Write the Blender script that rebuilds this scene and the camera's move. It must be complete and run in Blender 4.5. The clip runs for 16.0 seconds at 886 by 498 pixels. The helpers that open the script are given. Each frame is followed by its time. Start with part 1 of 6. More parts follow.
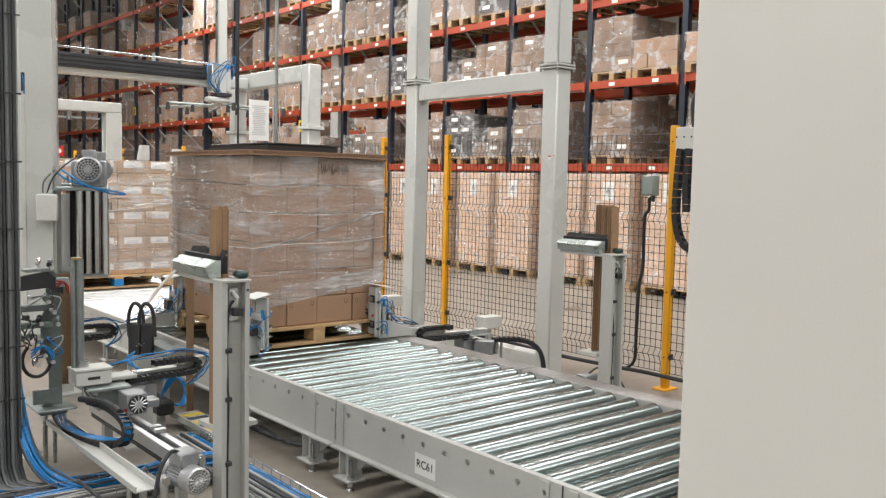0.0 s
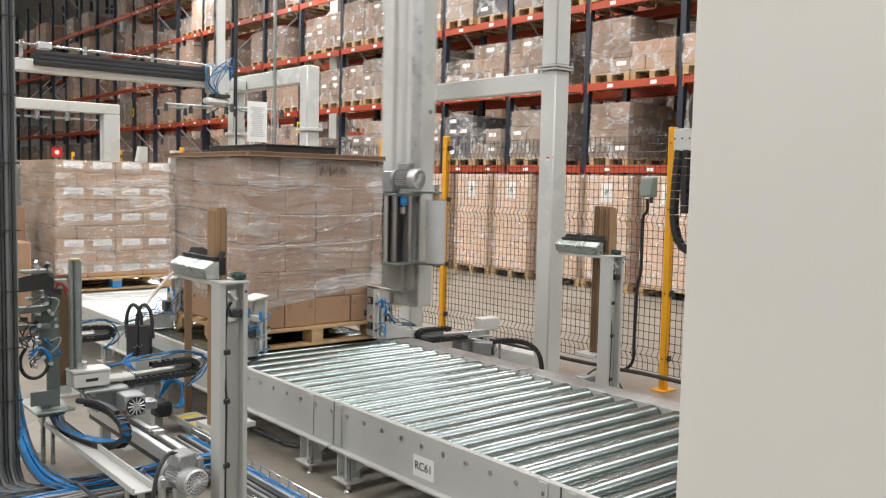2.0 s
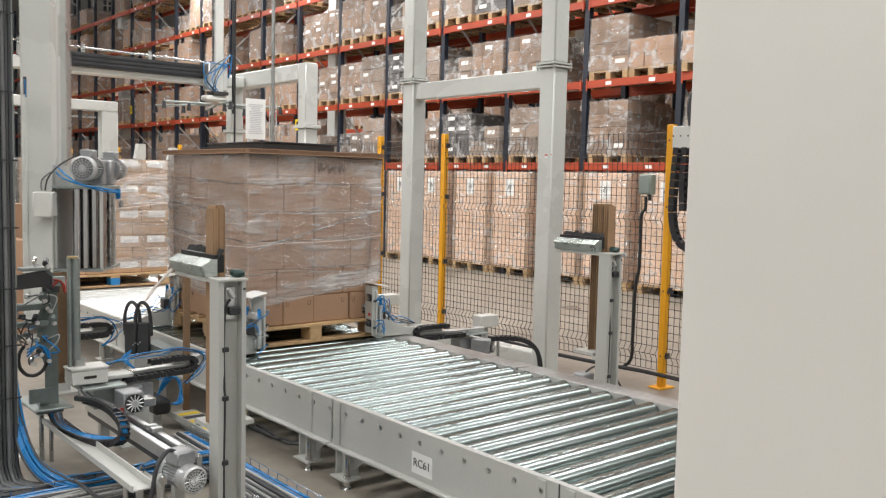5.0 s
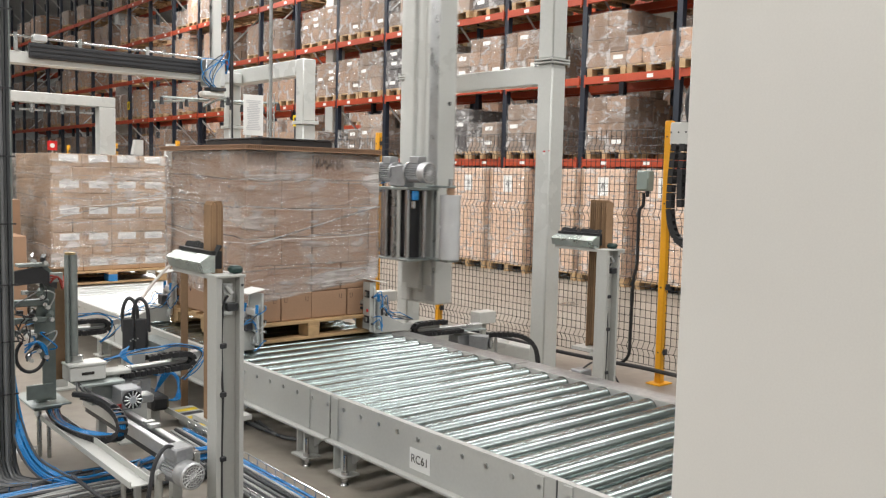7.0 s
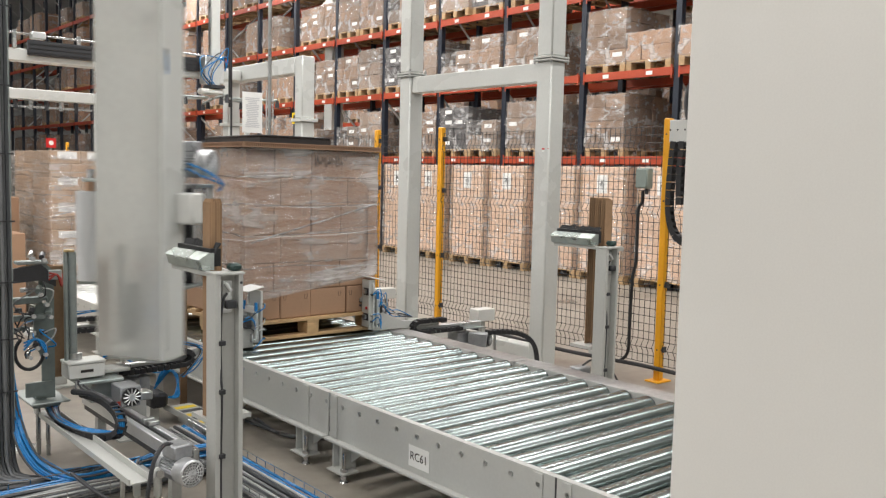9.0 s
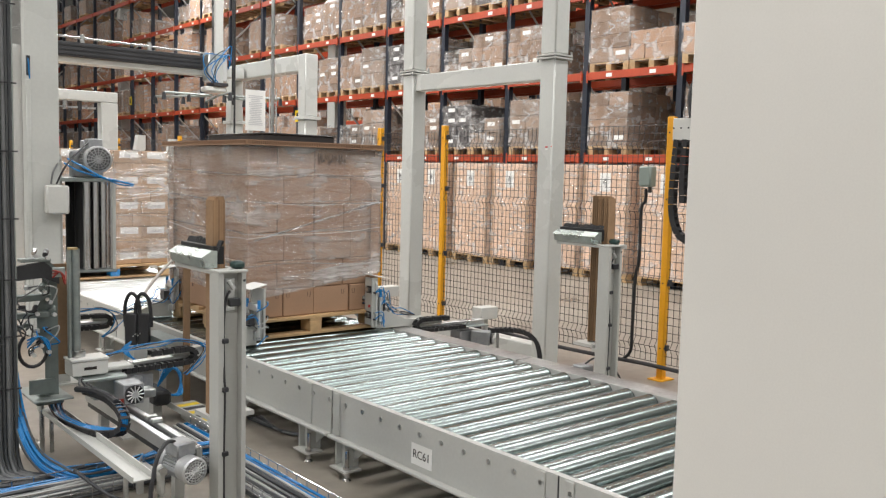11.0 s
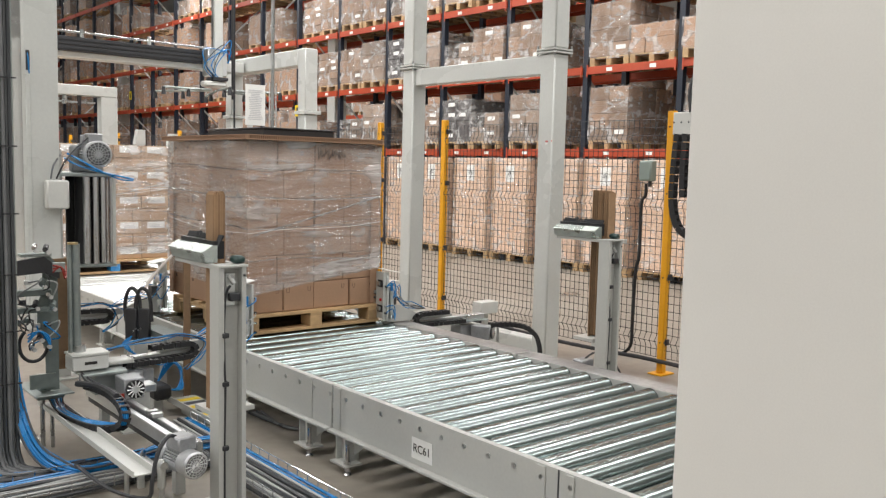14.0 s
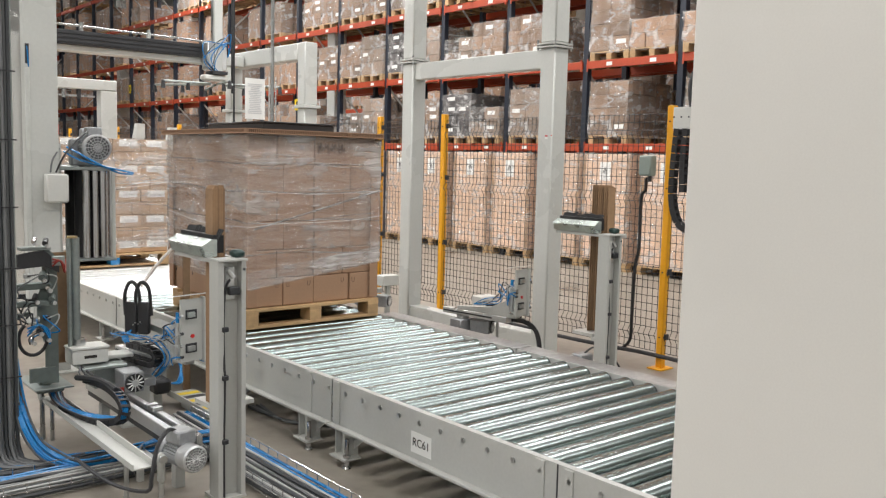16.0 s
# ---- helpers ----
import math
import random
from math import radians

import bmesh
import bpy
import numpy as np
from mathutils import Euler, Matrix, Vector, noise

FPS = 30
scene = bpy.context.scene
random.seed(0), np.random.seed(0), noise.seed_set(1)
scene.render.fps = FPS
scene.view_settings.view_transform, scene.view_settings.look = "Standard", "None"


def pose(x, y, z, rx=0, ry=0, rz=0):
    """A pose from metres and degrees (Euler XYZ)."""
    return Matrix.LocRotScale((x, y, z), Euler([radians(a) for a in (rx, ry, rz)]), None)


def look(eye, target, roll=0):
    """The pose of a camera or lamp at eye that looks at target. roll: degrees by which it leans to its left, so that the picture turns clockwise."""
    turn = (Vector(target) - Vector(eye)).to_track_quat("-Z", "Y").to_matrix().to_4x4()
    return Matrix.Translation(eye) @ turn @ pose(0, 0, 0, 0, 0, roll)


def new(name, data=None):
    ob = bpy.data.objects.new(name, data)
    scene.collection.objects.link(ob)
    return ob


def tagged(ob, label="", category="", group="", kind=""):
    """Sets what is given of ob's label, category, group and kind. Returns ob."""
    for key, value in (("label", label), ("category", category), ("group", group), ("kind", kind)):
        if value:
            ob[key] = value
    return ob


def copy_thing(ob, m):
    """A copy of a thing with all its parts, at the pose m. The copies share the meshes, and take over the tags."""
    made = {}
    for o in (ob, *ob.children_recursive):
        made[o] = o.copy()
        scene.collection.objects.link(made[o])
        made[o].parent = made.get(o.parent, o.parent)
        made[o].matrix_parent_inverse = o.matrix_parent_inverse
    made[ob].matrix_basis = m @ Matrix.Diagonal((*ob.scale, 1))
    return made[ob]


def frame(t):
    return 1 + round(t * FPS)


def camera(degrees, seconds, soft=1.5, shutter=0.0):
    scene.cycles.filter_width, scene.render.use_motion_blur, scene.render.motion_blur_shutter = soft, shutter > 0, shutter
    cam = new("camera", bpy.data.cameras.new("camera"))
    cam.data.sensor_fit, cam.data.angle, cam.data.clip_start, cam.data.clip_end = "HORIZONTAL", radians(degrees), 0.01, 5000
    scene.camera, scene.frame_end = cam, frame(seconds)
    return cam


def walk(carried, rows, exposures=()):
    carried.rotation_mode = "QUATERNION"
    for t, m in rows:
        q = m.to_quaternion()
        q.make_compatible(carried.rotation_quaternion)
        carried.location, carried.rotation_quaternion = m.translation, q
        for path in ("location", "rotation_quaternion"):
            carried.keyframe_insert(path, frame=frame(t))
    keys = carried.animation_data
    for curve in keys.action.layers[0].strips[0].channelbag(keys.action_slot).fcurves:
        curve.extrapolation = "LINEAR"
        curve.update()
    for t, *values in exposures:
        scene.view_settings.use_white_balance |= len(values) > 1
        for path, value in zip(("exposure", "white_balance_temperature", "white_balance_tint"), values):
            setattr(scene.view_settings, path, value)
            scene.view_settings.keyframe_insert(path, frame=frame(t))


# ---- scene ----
# ---- camera ----
EYE = Vector((0.0, 0.0, 1.7))


def aim(yaw, tilt, roll):
    y, t = radians(yaw), radians(tilt)
    way = Vector((math.cos(t) * math.sin(y), math.cos(t) * math.cos(y), math.sin(t)))
    return look(EYE, EYE + way, roll)


cam = camera(53.42, 16.0, soft=1.25, shutter=0.55)
PATH = [
    (0, 39.637, -4.383, 1.260),
    (0.5, 39.636, -4.333, 1.267),
    (1, 39.745, -4.279, 1.269),
    (1.5, 39.746, -4.222, 1.271),
    (2, 39.747, -4.286, 1.271),
    (2.5, 39.809, -4.386, 1.260),
    (3, 39.822, -4.405, 1.223),
    (3.5, 39.858, -4.405, 1.274),
    (4, 39.868, -4.417, 1.279),
    (6.5, 39.829, -4.592, 1.304),
    (7, 39.993, -4.695, 1.309),
    (7.5, 40.046, -4.734, 1.315),
    (8, 40.038, -4.760, 1.332),
    (8.5, 40.010, -4.752, 1.327),
    (9, 40.056, -4.855, 1.325),
    (11.5, 39.847, -4.987, 1.383),
    (12, 39.859, -4.986, 1.375),
    (12.5, 39.841, -5.068, 1.391),
    (13, 39.866, -5.183, 1.275),
    (13.5, 39.801, -5.206, 1.304),
    (14, 39.867, -5.337, 1.340),
    (14.5, 39.922, -5.492, 1.379),
    (15, 39.931, -5.534, 1.340),
    (15.5, 39.869, -5.553, 1.369),
    (16, 39.901, -5.702, 1.444),
]
walk(cam, [(t, aim(a, b, c)) for t, a, b, c in PATH], exposures=[(0, 0.23), (16, 0.23)])

# ---- light ----
world = bpy.data.worlds.new("hall_air")
scene.world = world
world.use_nodes = True
world.node_tree.nodes["Background"].inputs[0].default_value = (0.85, 0.92, 1.0, 1)
world.node_tree.nodes["Background"].inputs[1].default_value = 0.10


def lamp(x, y, z, sx, sy, watts):
    data = bpy.data.lights.new("high_bay_light", "AREA")
    data.shape, data.size, data.size_y, data.energy, data.color = "RECTANGLE", sx, sy, watts, (1.0, 0.985, 0.968)
    ob = new("high_bay_light", data)
    ob.matrix_basis = pose(x, y, z)
    return ob


# The x=-7 row is unseen, added to brighten the wall panel.
LAMPS = [(x, y) for x in (-7.0, -2.4, 2.2, 6.2, 10.1) for y in (-3.0, 2.5, 8.0, 13.5, 19.0)] + [(x, y) for x in (15.4, 21.5) for y in (8.0, 15.0, 22.0, 29.0, 36.0)] + [(6.2, 25.0), (10.1, 25.0)]
LZ = 7.3
# Unseen lamps added to brighten the far end of the racking.
FAR_FILL_LAMPS = [(8.6, y) for y in (31.0, 37.0, 43.0, 49.0)]
for x, y in FAR_FILL_LAMPS:
    lamp(x, y, 9.6, 3.2, 0.8, 70)
for x, y in LAMPS:
    # rows beyond x=12 are added to lift the background behind the racks
    watts = (182 if x > 5 else 162) if x < 12 else (110 if y < 20 else 400)
    if y < 5:
        watts = 185 if x < -5 else (95 if x < 8 else 150)
    lamp(x, y, LZ, 3.2, 0.8, watts)

# ---- materials ----


def mat(name, color, rough=0.5, metal=0.0, grain=40.0, vary=0.08, stain=1.5, bump=0.0, random_by=0.0, coat=0.0, rvar=0.08):
    """A surface with variation at two scales: stains and grain; random_by varies it piece by piece."""
    m = bpy.data.materials.new(name)
    m.use_nodes = True
    n, l = m.node_tree.nodes, m.node_tree.links
    b = n["Principled BSDF"]
    b.inputs["Metallic"].default_value = metal
    b.inputs["Coat Weight"].default_value = coat
    co = n.new("ShaderNodeTexCoord")
    big, fine = n.new("ShaderNodeTexNoise"), n.new("ShaderNodeTexNoise")
    big.inputs["Scale"].default_value, fine.inputs["Scale"].default_value = stain, grain
    big.inputs["Detail"].default_value, fine.inputs["Detail"].default_value = 5, 4
    geo = n.new("ShaderNodeNewGeometry")
    l.new(geo.outputs["Position"] if random_by < 0 else co.outputs["Object"], big.inputs["Vector"])
    l.new(co.outputs["Object"], fine.inputs["Vector"])
    add = n.new("ShaderNodeMath")
    add.operation = "MULTIPLY_ADD"
    l.new(fine.outputs["Fac"], add.inputs[0])
    add.inputs[1].default_value = 0.5
    l.new(big.outputs["Fac"], add.inputs[2])
    ramp = n.new("ShaderNodeMapRange")
    ramp.inputs["From Min"].default_value, ramp.inputs["From Max"].default_value = 0.45, 1.05
    ramp.inputs["To Min"].default_value, ramp.inputs["To Max"].default_value = 1 - vary * 2, 1 + vary
    l.new(add.outputs[0], ramp.inputs["Value"])
    mix = n.new("ShaderNodeMix")
    mix.data_type, mix.blend_type = "RGBA", "MULTIPLY"
    mix.inputs["Factor"].default_value = 1
    mix.inputs["A"].default_value = (*color, 1)
    l.new(ramp.outputs[0], mix.inputs["B"])
    out = mix.outputs["Result"]
    if random_by > 0:
        info = n.new("ShaderNodeObjectInfo")
        hsv = n.new("ShaderNodeHueSaturation")
        r2 = n.new("ShaderNodeMapRange")
        r2.inputs["To Min"].default_value, r2.inputs["To Max"].default_value = 1 - random_by, 1 + random_by
        l.new(info.outputs["Random"], r2.inputs["Value"])
        l.new(r2.outputs[0], hsv.inputs["Value"])
        l.new(out, hsv.inputs["Color"])
        out = hsv.outputs["Color"]
    l.new(out, b.inputs["Base Color"])
    rr = n.new("ShaderNodeMapRange")
    rr.inputs["From Min"].default_value, rr.inputs["From Max"].default_value = 0.3, 0.7
    rr.inputs["To Min"].default_value, rr.inputs["To Max"].default_value = max(0.03, rough - rvar), min(1, rough + rvar)
    l.new(big.outputs["Fac"], rr.inputs["Value"])
    l.new(rr.outputs[0], b.inputs["Roughness"])
    if bump:
        bp = n.new("ShaderNodeBump")
        bp.inputs["Strength"].default_value, bp.inputs["Distance"].default_value = bump, 0.01
        l.new(fine.outputs["Fac"], bp.inputs["Height"])
        l.new(bp.outputs[0], b.inputs["Normal"])
    return m


MAST_FACE = mat("smooth_mast_sheet", (0.70, 0.70, 0.67), 0.2, 0.5, grain=20, vary=0.06, stain=0.8, coat=0.3)
GREY = mat("light_grey_paint", (0.50, 0.505, 0.48), 0.38, grain=60, vary=0.05, stain=0.9)
WHITE = mat("white_grey_paint", (0.61, 0.62, 0.595), 0.3, grain=50, vary=0.05, stain=1.2)
PANEL = mat("panel_paint", (0.76, 0.745, 0.71), 0.45, grain=180, vary=0.03, stain=1.1)
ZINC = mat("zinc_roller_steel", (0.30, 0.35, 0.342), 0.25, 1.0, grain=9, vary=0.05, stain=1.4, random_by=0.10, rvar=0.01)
# Paler copy of the roller zinc: glare on the infeed put into colour.
ZINC_LIT = mat("lit_zinc_roller_steel", (0.72, 0.74, 0.74), 0.38, 1.0, grain=9, vary=0.05, stain=1.2, random_by=0.05, rvar=0.03)
STEEL = mat("machined_steel", (0.55, 0.56, 0.56), 0.3, 1.0, grain=60, vary=0.12, stain=5)
ALU = mat("aluminium_profile", (0.72, 0.73, 0.73), 0.33, 0.9, grain=60, vary=0.06, stain=3)
GALV = mat("galvanised_sheet", (0.36, 0.40, 0.39), 0.4, 0.7, grain=30, vary=0.15, stain=4)
BLACK = mat("black_rubber", (0.018, 0.018, 0.02), 0.5, grain=80, vary=0.15, stain=5)
DARK = mat("dark_plastic", (0.035, 0.036, 0.04), 0.4, grain=80, vary=0.15, stain=5)
BLUE_HOSE = mat("blue_hose", (0.022, 0.22, 0.54), 0.25, grain=80, vary=0.1, stain=8)
GREY_HOSE = mat("grey_cable", (0.16, 0.165, 0.17), 0.5, grain=80, vary=0.1, stain=8)
YELLOW = mat("yellow_post_paint", (0.86, 0.40, 0.015), 0.4, grain=60, vary=0.08, stain=3)
ORANGE = mat("orange_red_beam_paint", (0.43, 0.062, 0.022), 0.45, grain=20, vary=0.12, stain=1)
NAVY = mat("dark_blue_upright_paint", (0.015, 0.02, 0.033), 0.45, grain=20, vary=0.15, stain=1)
WOOD = mat("pallet_wood", (0.50, 0.33, 0.17), 0.75, grain=25, vary=0.2, stain=3, bump=0.3, random_by=0.15)
CARD = mat("brown_cardboard", (0.375, 0.228, 0.142), 0.75, grain=60, vary=0.07, stain=3, bump=0.1, random_by=0.08)
CARD_D = mat("edge_protector_card", (0.33, 0.205, 0.115), 0.75, grain=40, vary=0.12, stain=4, random_by=0.3)
PAPER = mat("white_label_paper", (0.80, 0.80, 0.78), 0.6, grain=60, vary=0.03)
INK = mat("black_print", (0.03, 0.025, 0.022), 0.6, grain=60, vary=0.1)
CONCRETE = mat("polished_concrete", (0.268, 0.240, 0.202), 0.34, grain=9, vary=0.22, stain=0.7, bump=0.04)
ROOF = mat("roof_sheet", (0.62, 0.63, 0.62), 0.6, grain=5, vary=0.08)
RED = mat("red_plastic", (0.6, 0.02, 0.02), 0.35, vary=0.05)
CHROME = mat("polished_chrome_steel", (0.62, 0.62, 0.63), 0.15, 1.0, grain=40, vary=0.08, stain=5)
FILM_ROLL = mat("white_film_roll", (0.60, 0.61, 0.62), 0.22, grain=90, vary=0.04, stain=5)
MOTOR = mat("grey_motor_casting", (0.36, 0.37, 0.38), 0.42, 0.45, grain=60, vary=0.12, stain=8)
ALU_D = mat("cast_aluminium", (0.62, 0.63, 0.64), 0.38, 0.7, grain=60, vary=0.1, stain=8)
PLASTIC = mat("pale_plastic", (0.66, 0.66, 0.63), 0.45, grain=60, vary=0.04, stain=6)
GALV_D = mat("dull_dark_galvanised", (0.17, 0.20, 0.19), 0.5, 0.5, grain=30, vary=0.15, stain=4)
GALV_L = mat("bright_galvanised_bar", (0.60, 0.66, 0.63), 0.3, 0.8, grain=30, vary=0.15, stain=6)
DARKGREEN = mat("dark_green_plastic", (0.02, 0.05, 0.045), 0.4, grain=60, vary=0.1)
TAPE = mat("yellow_tape", (0.85, 0.62, 0.02), 0.45, grain=60, vary=0.08)
WIRE = mat("black_fence_wire", (0.03, 0.032, 0.035), 0.45, grain=80, vary=0.1)

REDB = mat("dull_red_label", (0.30, 0.03, 0.02), 0.5, grain=60, vary=0.08)
BRASS = mat("brass_fitting", (0.55, 0.42, 0.22), 0.35, 0.9, grain=60, vary=0.1)
DARKCABLE = mat("dark_cable", (0.055, 0.06, 0.065), 0.5, grain=80, vary=0.1, stain=8)
PALE_CABLE = mat("pale_cable", (0.45, 0.46, 0.45), 0.5, grain=80, vary=0.1, stain=8)
BOXGREEN = mat("grey_green_box", (0.28, 0.33, 0.30), 0.45, grain=60, vary=0.05)
GREYINK = mat("grey_print", (0.58, 0.58, 0.59), 0.6, grain=60, vary=0.05)
BRACE = mat("galvanised_brace", (0.55, 0.55, 0.54), 0.45, 0.3, grain=30, vary=0.1)
CARD_2 = mat("tan_cardboard", (0.45, 0.29, 0.172), 0.72, grain=60, vary=0.08, stain=3, bump=0.1, random_by=0.1)
CARD_L = mat("light_cardboard", (0.255, 0.165, 0.11), 0.72, grain=60, vary=0.1, stain=3, random_by=0.3)
# Near-black card: the shade on unlit load sides put into the colour.
CARD_UNLIT = mat("unlit_dark_cardboard", (0.07, 0.062, 0.062), 0.55, grain=60, vary=0.12, stain=3, random_by=0.2)
CARD_P = mat("pale_cardboard", (0.255, 0.185, 0.138), 0.72, grain=60, vary=0.12, stain=3, random_by=0.35)
CARD_T = mat("tall_box_cardboard", (0.70, 0.485, 0.35), 0.5, grain=40, vary=0.10, stain=1.5, random_by=0.08)


def far_card(k):
    return (CARD, CARD_L, CARD_P)[k % 3]


# ---- geometry helpers ----


def link_mesh(name, bm, material, parent=None, smooth=False):
    me = bpy.data.meshes.new(name)
    bm.to_mesh(me)
    bm.free()
    mats = material if isinstance(material, (list, tuple)) else [material]
    for m in mats:
        me.materials.append(m)
    if smooth:
        for p in me.polygons:
            p.use_smooth = True
        me.set_sharp_from_angle(angle=radians(40))
    ob = new(name, me)
    if parent is not None:
        ob.parent = parent
    return ob


def part(name, bm, material, parent, label="", smooth=True):
    ob = link_mesh(name, bm, material, parent, smooth)
    return tagged(ob, label) if label else ob


def thing(name, label, category, at=(0, 0, 0), turn=0, group="", kind=""):
    ob = new(name)
    ob.matrix_basis = pose(*at, 0, 0, turn)
    ob.empty_display_size = 0.1
    return tagged(ob, label, category, group, kind)


def bx(bm, x0, x1, y0, y1, z0, z1, bev=0.0, m=None):
    """A box between two corners, its edges bevelled, turned by m."""
    r = bmesh.ops.create_cube(bm, size=1)
    vs = r["verts"]
    for v in vs:
        v.co = Vector(((x0 + x1) / 2 + v.co.x * (x1 - x0), (y0 + y1) / 2 + v.co.y * (y1 - y0), (z0 + z1) / 2 + v.co.z * (z1 - z0)))
    if bev:
        es = list({e for v in vs for e in v.link_edges})
        r = bmesh.ops.bevel(bm, geom=es, offset=bev, segments=1, affect="EDGES", profile=0.5)
        vs = list({v for f in r["faces"] for v in f.verts} | {v for v in vs if v.is_valid})
    if m is not None:
        bmesh.ops.transform(bm, matrix=m, verts=vs)
    return bm


def box(*a, **k):
    return bx(bmesh.new(), *a, **k)


def cyl(bm, p, q, r, seg=16, r2=None, caps=True):
    """A round bar from p to q."""
    p, q = Vector(p), Vector(q)
    d = q - p
    m = Matrix.Translation((p + q) / 2) @ d.to_track_quat("Z", "Y").to_matrix().to_4x4()
    bmesh.ops.create_cone(bm, cap_ends=caps, cap_tris=False, segments=seg, radius1=r, radius2=r if r2 is None else r2, depth=d.length, matrix=m)
    return bm


def tube(bm, pts, r, seg=6, smooth_steps=4):
    """A bent hose through some points (a Catmull-Rom line)."""
    P = [Vector(p) for p in pts]
    line = []
    for i in range(len(P) - 1):
        a, b, c, d = P[max(i - 1, 0)], P[i], P[i + 1], P[min(i + 2, len(P) - 1)]
        for k in range(smooth_steps):
            t = k / smooth_steps
            line.append(0.5 * (2 * b + (c - a) * t + (2 * a - 5 * b + 4 * c - d) * t * t + (3 * b - a - 3 * c + d) * t ** 3))
    line.append(P[-1])
    rings, side = [], None
    for i, c in enumerate(line):
        t = (line[min(i + 1, len(line) - 1)] - line[max(i - 1, 0)]).normalized()
        if side is None:
            side = t.orthogonal().normalized()
        side = (side - t * side.dot(t)).normalized()
        other = t.cross(side)
        rings.append([bm.verts.new(c + r * (math.cos(u) * side + math.sin(u) * other)) for u in (2 * math.pi * k / seg for k in range(seg))])
    for a, b in zip(rings, rings[1:]):
        for k in range(seg):
            bm.faces.new((a[k], a[(k + 1) % seg], b[(k + 1) % seg], b[k]))
    bm.faces.new(rings[0][::-1])
    bm.faces.new(rings[-1])
    return bm


def prism(bm, outline, axis, a, b):
    """Sweeps a closed outline of (u, v) along an axis from a to b. axis x: (y, z); y: (x, z); z: (x, y)."""
    def at(u, v, w):
        return {"x": (w, u, v), "y": (u, w, v), "z": (u, v, w)}[axis]
    lo = [bm.verts.new(at(u, v, a)) for u, v in outline]
    hi = [bm.verts.new(at(u, v, b)) for u, v in outline]
    k = len(lo)
    bm.faces.new(lo)
    bm.faces.new(hi[::-1])
    for i in range(k):
        bm.faces.new((lo[i], hi[i], hi[(i + 1) % k], lo[(i + 1) % k]))
    bmesh.ops.recalc_face_normals(bm, faces=bm.faces[:])
    return bm


def structure(name, bm, material, label, category):
    return tagged(link_mesh(name, bm, material), label, category, kind="structure")


# ---- the hall ----
bm = bmesh.new()
bmesh.ops.create_grid(bm, x_segments=2, y_segments=2, size=60)
structure("floor", bm, CONCRETE, "worn polished grey concrete warehouse floor", "floor")
structure("ceiling", box(-12, 40, -8, 62, 10.4, 10.6), ROOF, "pale profiled steel warehouse roof", "ceiling")
structure("wall_north", box(-12, 40, 62, 62.2, 0, 10.6), ROOF, "pale sheet metal wall at the end of the hall", "wall")
structure("wall_south", box(-12, 40, -8.2, -8, 0, 10.6), ROOF, "pale sheet metal wall of the hall", "wall")
structure("wall_west", box(-12.2, -12, -8, 62, 0, 10.6), ROOF, "pale sheet metal wall of the hall", "wall")
structure("wall_east", box(26, 26.2, -8, 62, 0, 10.6), ROOF, "pale sheet metal wall of the hall", "wall")
structure("wall_panel", box(2.0, 2.05, -0.6, 1.390, 0, 3.4, bev=0.004), PANEL, "smooth light grey painted steel panel beside the conveyor", "wall")
# ---- conveyor ----
ZC = 0.45
X0, X1 = 2.68, 4.15
PITCH = 0.167


def bars(bm, x, y, z, w, h, rows, rnd, axis="x"):
    """Rows of plain dark bars that stand for print, on a plane across the axis."""
    for k in range(rows):
        length = w * rnd.uniform(0.6, 1.0)
        zz = z + h - (k + 0.5) * h / rows
        t = h / rows * 0.28
        if axis == "x":
            bx(bm, x - 0.0012, x, y - length / 2, y + length / 2, zz - t, zz + t)
        else:
            bx(bm, x - length / 2, x + length / 2, y - 0.0012, y, zz - t, zz + t)
    return bm


